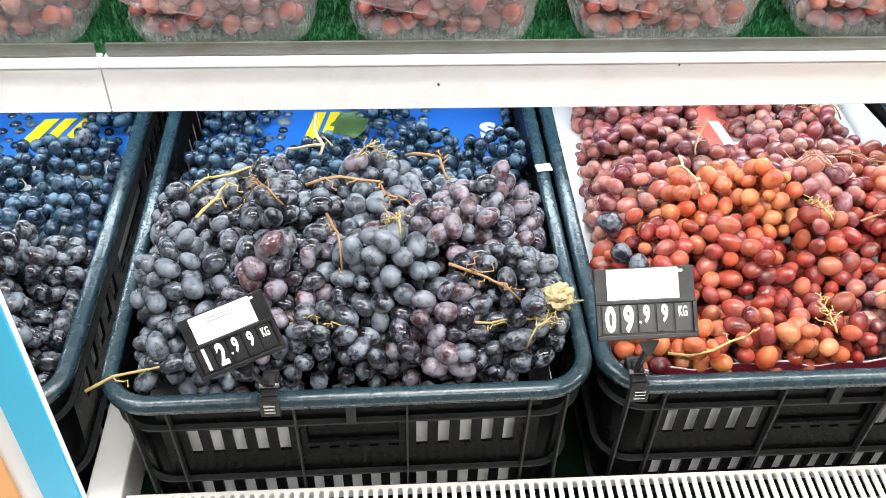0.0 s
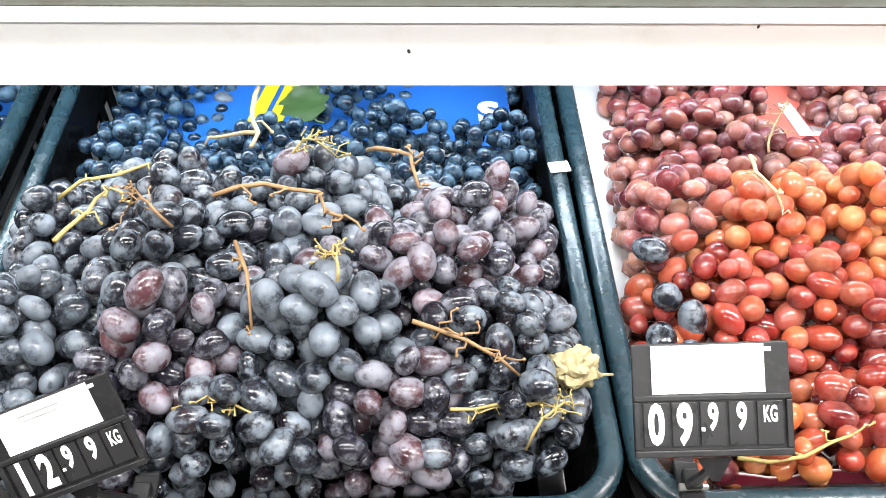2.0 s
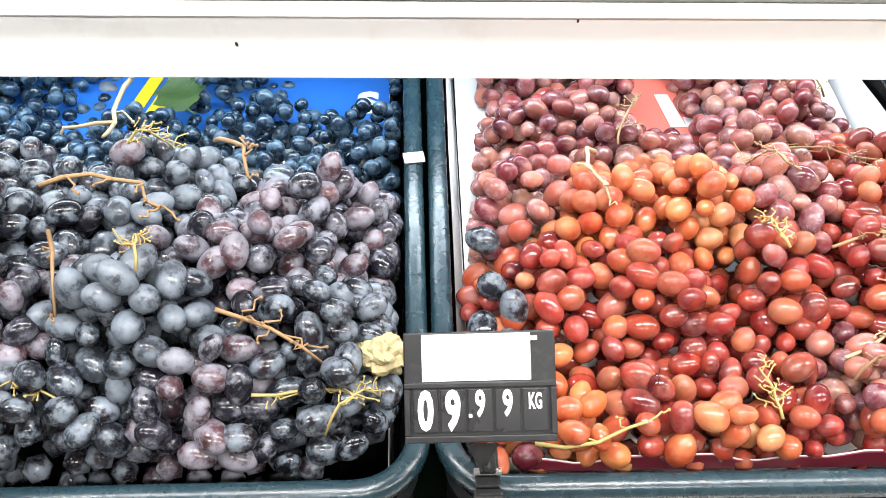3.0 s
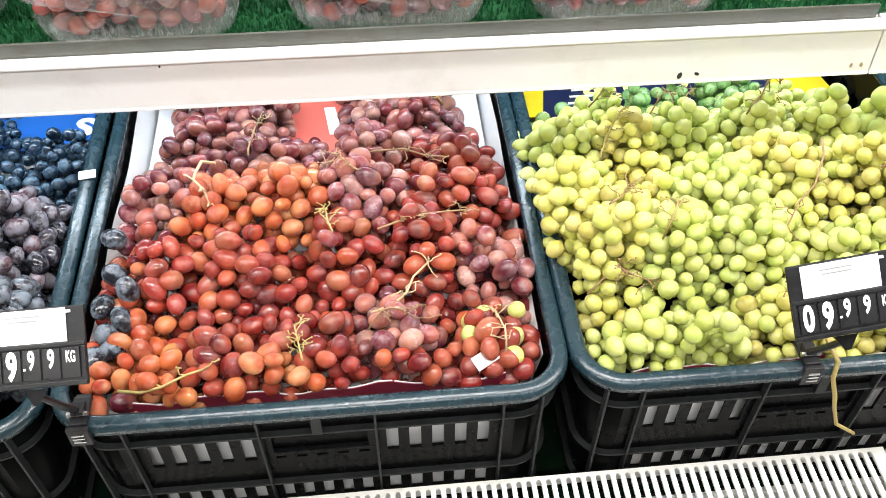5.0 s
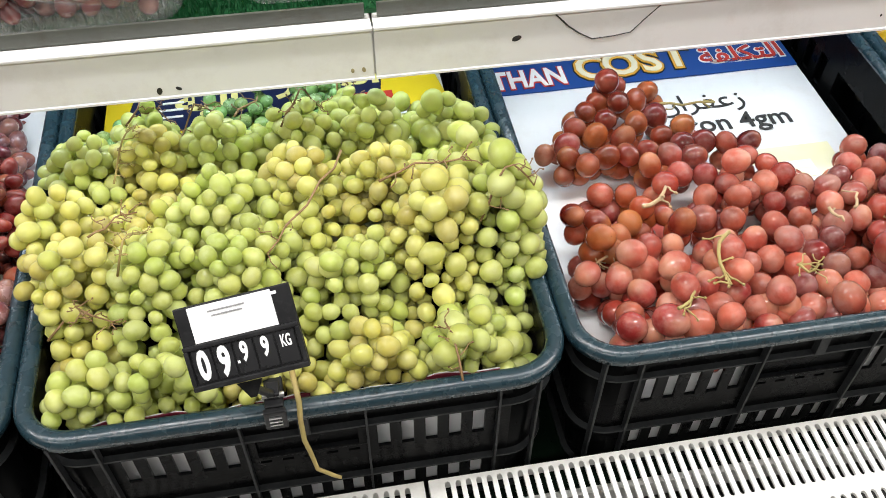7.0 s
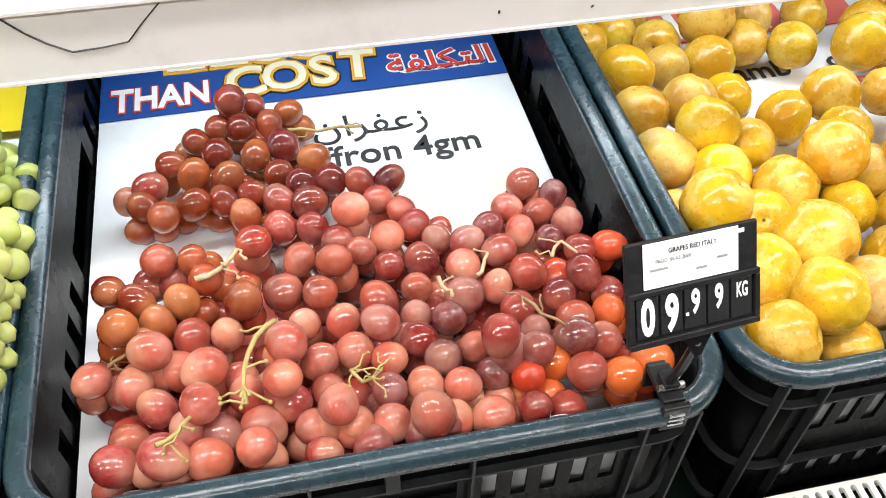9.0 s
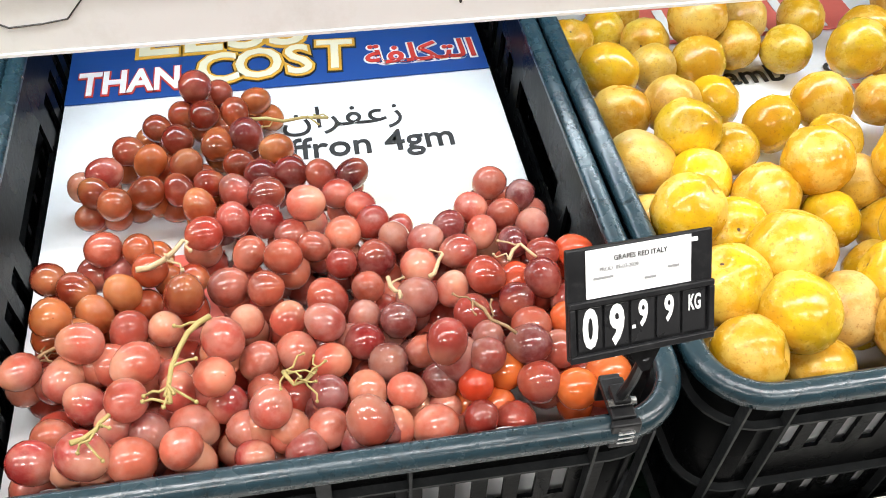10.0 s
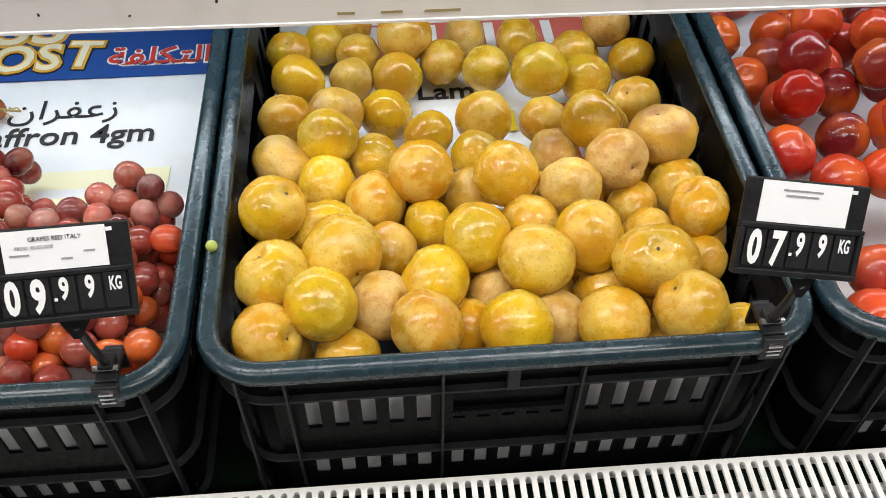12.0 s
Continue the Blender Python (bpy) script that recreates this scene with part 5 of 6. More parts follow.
def poster(crate, label, z0, z1, seed, edge=None, rough=0.0008, top_z=0.652, left=-0.177, side_top=0.0, front=0.031):
    """A shop poster folded into a crate: flat sheet, turned-up front and sides."""
    cx, cy, turn = CRATES[crate]
    rng = random.Random(seed)
    ob = thing("poster", pose(cx, cy, 0, 0, 0, turn), label, "poster", "posters lining the crates")
    bm = bmesh.new()
    f = sheet(bm, left, 0.177, front, 0.569, z0, z1, rng, rough=rough)
    part("sheet", bm, PAPER, ob)
    for name, x0, x1, y0, y1 in (("front_fold", -0.152, 0.152, 0.0262, 0.0268), ("back_fold", -0.152, 0.152, 0.5732, 0.5738)):
        bm = bmesh.new()
        n = 30
        top = top_z if name == "front_fold" else z0
        ring = []
        for i in range(n + 1):
            x = x0 + (x1 - x0) * i / n
            w = 0.003 * math.sin(i * 0.55 + seed) + 0.002 * math.sin(i * 1.3)
            ring.append([bm.verts.new((x, y, z)) for y, z in ((y0, 0.484), (y0, top + (w if top > z0 else 0)), (y1, top + (w if top > z0 else 0)), (y1, 0.484))])
        for a, b in zip(ring, ring[1:]):
            for k in range(4):
                bm.faces.new((a[k], a[(k + 1) % 4], b[(k + 1) % 4], b[k]))
        part(name, bm, PAPER, ob)
        if edge and name == "front_fold":
            bm = bmesh.new()
            tops = []
            for i in range(n + 1):
                x = x0 + (x1 - x0) * i / n
                w = 0.003 * math.sin(i * 0.55 + seed) + 0.002 * math.sin(i * 1.3)
                tops.append([bm.verts.new((x, y, z)) for y, z in ((y0 - 0.0008, top - 0.012), (y0 - 0.0008, top + w - 0.0008), (y0 - 0.0001, top + w - 0.0008), (y0 - 0.0001, top - 0.012))])
            for a, b in zip(tops, tops[1:]):
                for k in range(4):
                    bm.faces.new((a[k], a[(k + 1) % 4], b[(k + 1) % 4], b[k]))
            part("fold_edge", bm, edge, ob, "maroon printed paper edge")
    for s in (-1, 1):
        if left < -0.178 and s < 0:
            continue
        bm = boxes((s * 0.1780 - 0.0003, s * 0.1780 + 0.0003, 0.05, 0.55, 0.484, z0 - 0.002))
        if side_top:
            n = 24
            for k in range(n):
                y0, y1 = 0.05 + 0.5 * k / n, 0.05 + 0.5 * (k + 1) / n
                top = side_top + 0.004 * math.sin(k * 0.7 + seed + s)
                vs = [bm.verts.new(q) for q in ((s * 0.1785, y0, z0 - 0.0015), (s * 0.1785, y1, z0 - 0.0015), (s * 0.1868, y1, side_top + 0.004 * math.sin((k + 1) * 0.7 + seed + s)), (s * 0.1868, y0, top))]
                bm.faces.new(vs)
            bmesh.ops.remove_doubles(bm, verts=bm.verts, dist=0.0001)
        part("side_fold", bm, PAPER, ob)
    return ob, f


def patch(ob, name, x0, x1, y0, y1, z, mat, label="", thick=0.0008):
    bm = bmesh.new()
    box(bm, x0, x1, y0, y1, z, z + thick)
    return part(name, bm, mat, ob, label)


def flat(x, y, z, turn=0.0):
    return pose(x, y, z, 0, 0, turn)


def slab(bm, points, z, thick=0.0006):
    """A flat printed shape with a little thickness."""
    low = [bm.verts.new((x, y, z - thick)) for x, y in points]
    top = [bm.verts.new((x, y, z)) for x, y in points]
    bm.faces.new(top)
    bm.faces.new(low[::-1])
    for k in range(len(points)):
        j = (k + 1) % len(points)
        bm.faces.new((low[k], low[j], top[j], top[k]))


# the saffron poster under the red globe grapes; its own frame has x from the crate's middle, y from the rim's front
ob, f = poster("globe", "white saffron poster with blue banner under the grapes", 0.583, 0.583, 1, rough=0.0003, top_z=0.625, left=-0.185)
Z = 0.5846
patch(ob, "banner", -0.185, 0.177, 0.420, 0.568, Z - 0.0006, BANNER, "blue printed banner")
lettering("word_less", "LESS", 0.085, flat(-0.055, 0.506, Z + 0.0008), GOLD, ob, squeeze=0.95, bold=0.0045)
lettering("word_less_face", "LESS", 0.085, flat(-0.055, 0.506, Z + 0.0016), CREAM, ob, squeeze=0.95, bold=0.0008)
lettering("word_than", "THAN", 0.044, flat(-0.175, 0.443, Z + 0.0008), RED, ob, squeeze=0.70, bold=0.0030, align="LEFT")
lettering("word_than_face", "THAN", 0.044, flat(-0.175, 0.443, Z + 0.0016), WHITE_INK, ob, squeeze=0.70, bold=0.0012, align="LEFT")
for k, (letter, lx, lean) in enumerate((("C", -0.058, 4), ("O", -0.023, -3), ("S", 0.012, 3), ("T", 0.044, -4))):
    up = (0.450, 0.452, 0.453, 0.456)[k]
    lettering("letter_shade", letter, 0.060, flat(lx, up, Z + 0.0006, lean), INK, ob, squeeze=0.88, bold=0.0052)
    lettering("letter_edge", letter, 0.060, flat(lx, up, Z + 0.0013, lean), GOLD, ob, squeeze=0.88, bold=0.0038)
    lettering("letter_face", letter, 0.060, flat(lx, up, Z + 0.0020, lean), CREAM, ob, squeeze=0.88, bold=0.0010)
TAKLIFA = "\uFE94\uFED4\uFEE0\uFEDC\uFE98\uFEDF\uFE8D"
lettering("word_arabic", TAKLIFA, 0.038, flat(0.171, 0.450, Z + 0.0008), WHITE_INK, ob, align="RIGHT", squeeze=1.0, bold=0.0022)
lettering("word_arabic_face", TAKLIFA, 0.038, flat(0.171, 0.450, Z + 0.0016), RED, ob, align="RIGHT", squeeze=1.0, bold=0.0006)
ZAFRAN = "\uFEC9 \uFEE5\uFE8D\uFEAE\uFED4\uFECB\uFEAF"
lettering("arabic_line", ZAFRAN, 0.038, flat(0.094, 0.372, Z - 0.0006), INK, ob, squeeze=1.0, align="RIGHT")
lettering("english_line", "Saffron 4gm", 0.036, flat(0.131, 0.334, Z - 0.0006), INK, ob, squeeze=0.95, bold=0.0004, align="RIGHT")
patch(ob, "product_picture", 0.02, 0.15, 0.195, 0.286, Z - 0.0014, FADED, "pale yellow printed picture")
patch(ob, "picture_box", 0.04, 0.12, 0.200, 0.262, Z - 0.0005, PAPER)
patch(ob, "picture_bar", 0.045, 0.115, 0.236, 0.250, Z + 0.0004, FADED)
patch(ob, "price_panel", -0.11, -0.055, 0.14, 0.232, Z - 0.0014, CORAL, "orange-red printed price panel")

ob, f = poster("yellow", "white meat poster under the yellow plums", 0.572, 0.572, 2, rough=0.0003, top_z=0.625)
Z = 0.5736
lettering("english_line", "Lamb", 0.034, flat(-0.005, 0.382, Z), INK, ob, bold=0.0005)
lettering("english_line", "on", 0.034, flat(0.088, 0.384, Z), INK, ob, bold=0.0005)
patch(ob, "price_flash", 0.010, 0.048, 0.318, 0.348, Z, YELLOW, "yellow price flash")
lettering("flash_word", "WAS", 0.011, flat(0.016, 0.333, Z + 0.0012, 90), INK, ob)
patch(ob, "meat_picture", 0.085, 0.150, 0.27, 0.355, Z, CORAL, "printed meat picture")
for k in range(5):
    patch(ob, "meat_line", 0.088 + 0.012 * k, 0.093 + 0.012 * k, 0.275, 0.35, Z + 0.0009, WHITE_INK)
patch(ob, "far_picture", -0.12, 0.14, 0.44, 0.50, Z, CORAL, "printed red picture")
for k in range(8):
    patch(ob, "far_line", -0.115 + 0.03 * k, -0.105 + 0.03 * k, 0.445, 0.495, Z + 0.0009, WHITE_INK)
patch(ob, "near_picture", -0.09, -0.06, 0.05, 0.11, Z, BLUE, "blue printed patch")

ob, f = poster("red", "white poster with coral lettering under red grapes", 0.600, 0.612, 3, MAROON, top_z=0.644, side_top=0.640)
patch(ob, "coral_block", -0.04, 0.040, 0.31, 0.52, 0.6115, CORAL, "coral printed block")
bm = bmesh.new()
slab(bm, ((0.012, 0.384), (0.026, 0.384), (0.018, 0.432), (0.006, 0.432)), 0.6134)
slab(bm, ((0.0265, 0.384), (0.044, 0.380), (0.044, 0.392), (0.0255, 0.398)), 0.6134)
part("white_mark", bm, WHITE_INK, ob, "white printed stroke")
patch(ob, "white_dot", 0.004, 0.018, 0.335, 0.352, 0.6126, WHITE_INK)

ob, f = poster("black", "blue and white poster under the black grapes", 0.596, 0.604, 4, top_z=0.600, front=0.22)
patch(ob, "blue_field", -0.176, 0.176, 0.385, 0.568, 0.6045, BLUE, "blue printed field")
for a, b in ((-0.054, -0.041), (-0.036, -0.022)):
    bm = bmesh.new()
    slab(bm, ((a - 0.008, 0.415), (b - 0.008, 0.415), (b + 0.006, 0.480), (a + 0.006, 0.480)), 0.6066)
    part("yellow_mark", bm, YELLOW, ob, "yellow printed slanted bar")
lettering("white_letter", "S", 0.042, flat(0.157, 0.432, 0.6062), WHITE_INK, ob, bold=0.002)
patch(ob, "white_panel", 0.05, 0.115, 0.30, 0.384, 0.6045, PAPER)

ob, f = poster("left", "blue and white poster under the black grapes", 0.596, 0.604, 5, top_z=0.600, front=0.22)
patch(ob, "blue_field", -0.176, 0.176, 0.400, 0.50, 0.6045, BLUE, "blue printed field")
for a, b in ((0.055, 0.072), (0.078, 0.092), (0.100, 0.116)):
    bm = bmesh.new()
    slab(bm, ((a - 0.012, 0.425), (b - 0.012, 0.425), (b + 0.006, 0.475), (a + 0.006, 0.475)), 0.6066)
    part("yellow_mark", bm, YELLOW, ob, "yellow printed slanted bars")

ob, f = poster("green", "navy and yellow poster behind the green grapes", 0.590, 0.604, 6, MAROON, top_z=0.634, front=0.22)
Z = 0.6065
patch(ob, "navy_field", -0.165, 0.115, 0.40, 0.568, Z - 0.002, NAVY, "navy printed field")
for pts in (((0.105, 0.40), (0.178, 0.40), (0.150, 0.575), (0.125, 0.575)), ((-0.180, 0.40), (-0.162, 0.40), (-0.150, 0.47), (-0.180, 0.47))):
    bm = bmesh.new()
    slab(bm, pts, Z)
    part("yellow_mark", bm, YELLOW, ob, "yellow printed corner")
lettering("arabic_word", "\uFE94\uFEF4\uFEDF\uFE8D", 0.050, flat(-0.075, 0.445, Z - 0.0006), PALE_YELLOW, ob, bold=0.0015)
lettering("arabic_word", "\uFEAD\uFE8E\uFECC\uFEB3\uFE83", 0.050, flat(0.055, 0.462, Z - 0.0006), PALE_YELLOW, ob, bold=0.0015)
for k in range(4):
    patch(ob, "speed_line", -0.130 + 0.004 * k, -0.100, 0.420 + 0.012 * k, 0.423 + 0.012 * k, Z - 0.0006, WHITE_INK)
patch(ob, "red_mark", 0.055, 0.120, 0.415, 0.428, Z - 0.0004, RED, "red printed bar")
patch(ob, "yellow_line", -0.16, 0.10, 0.395, 0.399, Z - 0.002, YELLOW)

ob, f = poster("plum", "white printed poster under the red plums", 0.572, 0.572, 7, rough=0.0003, top_z=0.625)
for k in range(3):
    patch(ob, "print_bar", -0.165, -0.150 + 0.006 * k, 0.19 + 0.03 * k, 0.197 + 0.03 * k, 0.5738, INK)

# ---- price tags ----


def price_tag(tl, tr, low, digits, clip, words=(), size=1.0):
    """A black tag with a white label and sliding figures, on a clip that grips the crate's rim."""
    tl, tr, low = Vector(tl), Vector(tr), Vector(low)
    x = (tr - tl).normalized()
    down = (low - tl)
    y = -(down - x * down.dot(x)).normalized()
    z = x.cross(y)
    m = Matrix((x, y, z)).transposed().to_4x4()
    w, h = 0.0755, 0.0545
    m.translation = tl + (x * w / 2 - y * h / 2) * size
    m = m @ Matrix.Diagonal((size, size, size, 1))
    tag = thing("price_tag", m, "black clip-on price tag reading %s.%s per kilogram" % (digits[:2], digits[2:]), "price tag", "price tags on the crates")
    bm = boxes((-w / 2, w / 2, -h / 2, h / 2, -0.003, -0.0002), bevel=0.0008)
    box(bm, -w / 2, w / 2, -h / 2, -h / 2 + 0.0035, 0, 0.0026, bevel=0.0006)
    box(bm, -w / 2, w / 2, -0.0005, 0.0025, 0, 0.0024, bevel=0.0006)
    box(bm, -w / 2, -w / 2 + 0.003, -h / 2 + 0.0036, -0.0006, 0, 0.0024, bevel=0.0005)
    box(bm, w / 2 - 0.003, w / 2, -h / 2 + 0.0036, -0.0006, 0, 0.0024, bevel=0.0005)
    part("frame", bm, TAG, tag)
    part("label_card", boxes((-0.0285, 0.0255, 0.0030, 0.0262, 0.0004, 0.0010)), CARD, tag, "white printed label")
    part("card_tab", boxes((0.0257, 0.0290, 0.0225, 0.0245, 0.0004, 0.0010)), CARD, tag)
    for k, (u, v, s, text) in enumerate(words):
        lettering("label_text", text, s, pose(u, v, 0.0013), GREY_INK if k else INK, tag, depth=0.0001, squeeze=0.9)
    for u, v, length in ((-0.004, 0.0215, 0.024), (-0.004, 0.0185, 0.020)) if not words else ((-0.020, 0.0125, 0.010), (0.004, 0.0090, 0.006), (0.016, 0.0125, 0.006)):
        part("print_line", boxes((u - length / 2, u + length / 2, v - 0.0005, v + 0.0005, 0.0011, 0.0014)), GREY_INK, tag)
    cells = ((digits[0], 0.0260, -0.0005), (digits[1], 0.0260, -0.0005), (digits[2], 0.0175, 0.003), (digits[3], 0.0175, 0.003), ("KG", 0.0108, 0.004))
    for k, (text, size, up) in enumerate(cells):
        cx = -0.0272 + k * 0.0136
        tile = part("digit_tile", boxes((cx - 0.0061, cx + 0.0061, -0.0222, -0.0012, 0.0003, 0.0012), bevel=0.0003), TILE, tag, "sliding figure tile")
        lettering("figure", text, size, pose(cx, -0.0118 + up, 0.0016), WHITE_INK, tile, depth=0.0001, squeeze=0.58 if k < 4 else 0.46, bold=0.0011 if k < 2 else 0.0006 if k < 4 else 0.0003)
        if k == 2:
            part("point", boxes((cx - 0.0058, cx - 0.0041, -0.0150, -0.0133, 0.0015, 0.0018)), WHITE_INK, tile)
    # neck and clip, in the tag's own frame
    inv = m.inverted()
    foot = inv @ Vector(clip)
    bm = bmesh.new()
    neck = Vector((foot.x * 0.25, -h / 2 - 0.001, -0.001))
    vs = [bm.verts.new(p) for p in (neck + Vector((-0.0085, 0, 0)), neck + Vector((0.0085, 0, 0)), neck + Vector((0.002, -0.011, 0)), neck + Vector((-0.002, -0.011, 0)))]
    bm.faces.new(vs)
    bmesh.ops.solidify(bm, geom=bm.faces[:], thickness=0.0025)
    tube(bm, [neck + Vector((0, -0.004, -0.001)), neck.lerp(foot, 0.5) + Vector((0, 0, 0.001)), foot + Vector((0, 0.004, 0))], 0.0026, 0.0030, 8)
    part("neck", bm, TAG, tag)
    turn = inv.to_3x3().to_4x4()
    turn.translation = foot
    bm = boxes((-0.0068, 0.0068, -0.010, 0.016, 0.0, 0.005), (-0.0082, 0.0082, -0.0150, -0.0105, -0.016, 0.0045), (-0.006, 0.006, 0.0165, 0.020, -0.018, 0.003), (-0.0048, 0.0048, -0.004, 0.008, 0.0052, 0.011), bevel=0.0011)
    bmesh.ops.transform(bm, matrix=turn, verts=bm.verts)
    part("clip", bm, TAG, tag, "black sprung clip on the rim")
    bm = bmesh.new()
    for k in range(3):
        box(bm, -0.0045, 0.0045, -0.0164, -0.0152, -0.002 - 0.004 * k, -0.0005 - 0.004 * k)
    tube(bm, [(-0.0078, -0.002, 0.0075), (0.0078, -0.002, 0.0075)], 0.0022, 0.0022, 8)
    bmesh.ops.transform(bm, matrix=turn, verts=bm.verts)
    part("spring", bm, CHROME, tag, "bright steel spring")
    return tag


price_tag((-0.160, 0.488, 0.744), (-0.103, 0.500, 0.762), (-0.157, 0.4585, 0.698), "1299", (-0.102, 0.497, 0.654), size=0.88)
price_tag((0.151, 0.515, 0.760), (0.225, 0.512, 0.765), (0.151, 0.476, 0.724), "0999", (0.197, 0.498, 0.654))
price_tag((0.714, 0.496, 0.767), (0.787, 0.494, 0.781), (0.718, 0.463, 0.725), "0999", (0.763, 0.500, 0.654))
price_tag((1.310, 0.514, 0.772), (1.387, 0.524, 0.766), (1.310, 0.487, 0.724), "0999", (1.350, 0.505, 0.654),
          words=((-0.001, 0.0210, 0.0036, "GRAPES RED ITALY"), (-0.012, 0.0165, 0.0028, "PROD  02-03-2020")))
price_tag((1.724, 0.512, 0.786), (1.797, 0.512, 0.772), (1.729, 0.482, 0.737), "0799", (1.768, 0.510, 0.654))

# ---- punnets on the shelf ----


def punnet_shell():
    """A ribbed clear tray that widens upwards, with its lid."""
    w, d, h, t = 0.074, 0.050, 0.062, 0.0007
    bm = bmesh.new()

    def ring(z, grow, rib):
        out = []
        for x, y, nx, ny in rounded_path(2 * w, 2 * d, 0.022, 8):
            y -= d
            out.append((x + nx * grow, y + ny * grow, z))
        dense = []
        for a, b in zip(out, out[1:] + out[:1]):
            n = max(1, int((Vector(b) - Vector(a)).length / 0.0035))
            for i in range(n):
                p = Vector(a).lerp(Vector(b), i / n)
                k = len(dense)
                dense.append(p * (1 + rib * (0.012 if k % 2 else -0.012)) if rib else p)
        for p in dense:
            p.z = z
        return dense

    levels = [(0.0, 0.0, 0), (0.004, 0.003, 0.4), (0.020, 0.008, 1), (0.045, 0.016, 1), (0.056, 0.020, 0.5), (h, 0.021, 0), (h, 0.029, 0), (h + 0.003, 0.029, 0)]
    rings = [[bm.verts.new(p) for p in ring(*l)] for l in levels]
    for a, b in zip(rings, rings[1:]):
        for i in range(min(len(a), len(b))):
            j = (i + 1) % len(a)
            bm.faces.new((a[i], a[j], b[j], b[i]))
    bm.faces.new(rings[0])
    return bm


def punnet(m, label, tone_set, tones, seed):
    ob = thing("punnet", m, label, "fruit punnet", "punnets on the shelf")
    tray = part("tray", punnet_shell(), CLEAR, ob, "clear ribbed plastic tray", smooth=True)
    tray.visible_shadow = False
    bm = bmesh.new()
    sweep(bm, [(x, y - 0.078, a, b) for x, y, a, b in rounded_path(0.204, 0.156, 0.03, 8)], [(0, 0.0655), (0.003, 0.0655), (0.003, 0.069), (-0.004, 0.073), (-0.010, 0.076), (-0.010, 0.0752), (-0.0045, 0.072)])
    box(bm, -0.092, 0.092, -0.068, 0.068, 0.0752, 0.0760)
    lid = part("lid", bm, CLEAR, ob, "clear plastic lid", smooth=False)
    lid.visible_shadow = False
    rng = random.Random(seed)
    pts = []
    for _ in range(2200):
        z = rng.uniform(0.0095, 0.060)
        g = 0.016 * z / 0.05
        x, y = rng.uniform(-0.064 - g, 0.064 + g), rng.uniform(-0.040 - g, 0.040 + g)
        p = Vector((x, y, z))
        if all((p - q).length > 0.0150 for q in pts):
            pts.append(p)
    for p in pts:
        g = new("grape", tone_set[tones[rng.randrange(len(tones))]][rng.randrange(3)])
        g.parent = ob
        g.matrix_basis = Matrix.LocRotScale(p, turned(rng, 0.8), (0.95, 0.95, 0.95))
    return ob


RED_PUNNET = "clear plastic punnet of red grapes on plastic grass"
GREEN_PUNNET = "clear plastic punnet of green grapes on plastic grass"
one = punnet(SHELF @ pose(-0.147, 0.066, 0.822, 0, 0, 1.5), RED_PUNNET, RED_SET, ("wine", "wine", "red", "wine"), 51)
for px, py, turn in ((-0.345, 0.066, -2), (0.050, 0.064, -1), (0.247, 0.064, 1), (0.452, 0.066, -1.5)):
    copy_thing(one, SHELF @ pose(px, py, 0.822, 0, 0, turn))
punnet(SHELF @ pose(0.650, 0.064, 0.822, 0, 0, 1), RED_PUNNET, RED_SET, ("wine", "wine", "red"), 52)
two = punnet(SHELF @ pose(0.848, 0.078, 0.822, 0, 0, -1), GREEN_PUNNET, GREEN_SET, ("gold", "lime", "gold"), 53)
for px, turn in ((1.045, 1), (1.245, -1), (1.45, 2), (1.65, 0), (1.85, -1)):
    copy_thing(two, SHELF @ pose(px, 0.080, 0.822, 0, 0, turn))

# ---- loose leaves and stalks ----


def leaf(name, m, size, mat, label, curl, seed):
    rng = random.Random(seed)
    bm = bmesh.new()
    n = 14
    rows = []
    for i in range(n + 1):
        t = i / n
        w = size * 0.5 * math.sin(math.pi * min(1, t * 0.97 + 0.03)) ** 0.7 * (1 + 0.18 * math.sin(t * 19))
        rows.append([bm.verts.new((w * s, size * (t - 0.5), curl * size * (abs(s) * 0.5 + math.sin(t * 7 + s * 2) * 0.35) + rng.uniform(-1, 1) * curl * size * 0.18)) for s in (-1, -0.5, 0, 0.5, 1)])
    for a, b in zip(rows, rows[1:]):
        for k in range(4):
            bm.faces.new((a[k], a[k + 1], b[k + 1], b[k]))
    bmesh.ops.solidify(bm, geom=bm.faces[:], thickness=0.0006)
    tube(bm, [(0, -size * 0.5, 0), (0, -size * 0.62, 0.002), (0.003, -size * 0.75, 0.003)], 0.001, 0.0007, 5)
    ob = part(name, bm, mat, smooth=True)
    ob.matrix_world = m
    return tagged(ob, label, "leaf")


leaf("vine_leaf", pose(-0.046, 0.893, 0.636, 8, -6, 30), 0.042, LEAF, "dark green vine leaf lying on the black grapes", 0.12, 1)


def crumpled_leaf(m, size):
    """A dry leaf rolled into a loose ball of folds, with its short stalk."""
    bm = bmesh.new()
    bmesh.ops.create_icosphere(bm, subdivisions=4, radius=1.0)
    for v in bm.verts:
        d = v.co.normalized()
        fold = abs(noise.noise(d * 2.1 + Vector((3, 1, 7)))) + 0.5 * abs(noise.noise(d * 4.6)) + 0.2 * abs(noise.noise(d * 9))
        v.co = Vector((d.x * 1.1, d.y * 0.95, d.z * 0.8)) * size * (0.72 + 0.38 * fold)
    tube(bm, [(size * 0.6, 0, 0), (size * 1.1, -size * 0.1, 0.001), (size * 1.5, -size * 0.05, 0.003)], 0.0011, 0.0007, 5)
    ob = part("dry_leaf", bm, DRY_LEAF)
    ob.matrix_world = m
    return tagged(ob, "crumpled dry yellow leaf on the black grapes", "leaf")


crumpled_leaf(pose(0.137, 0.564, 0.684, 10, 0, -20), 0.016)


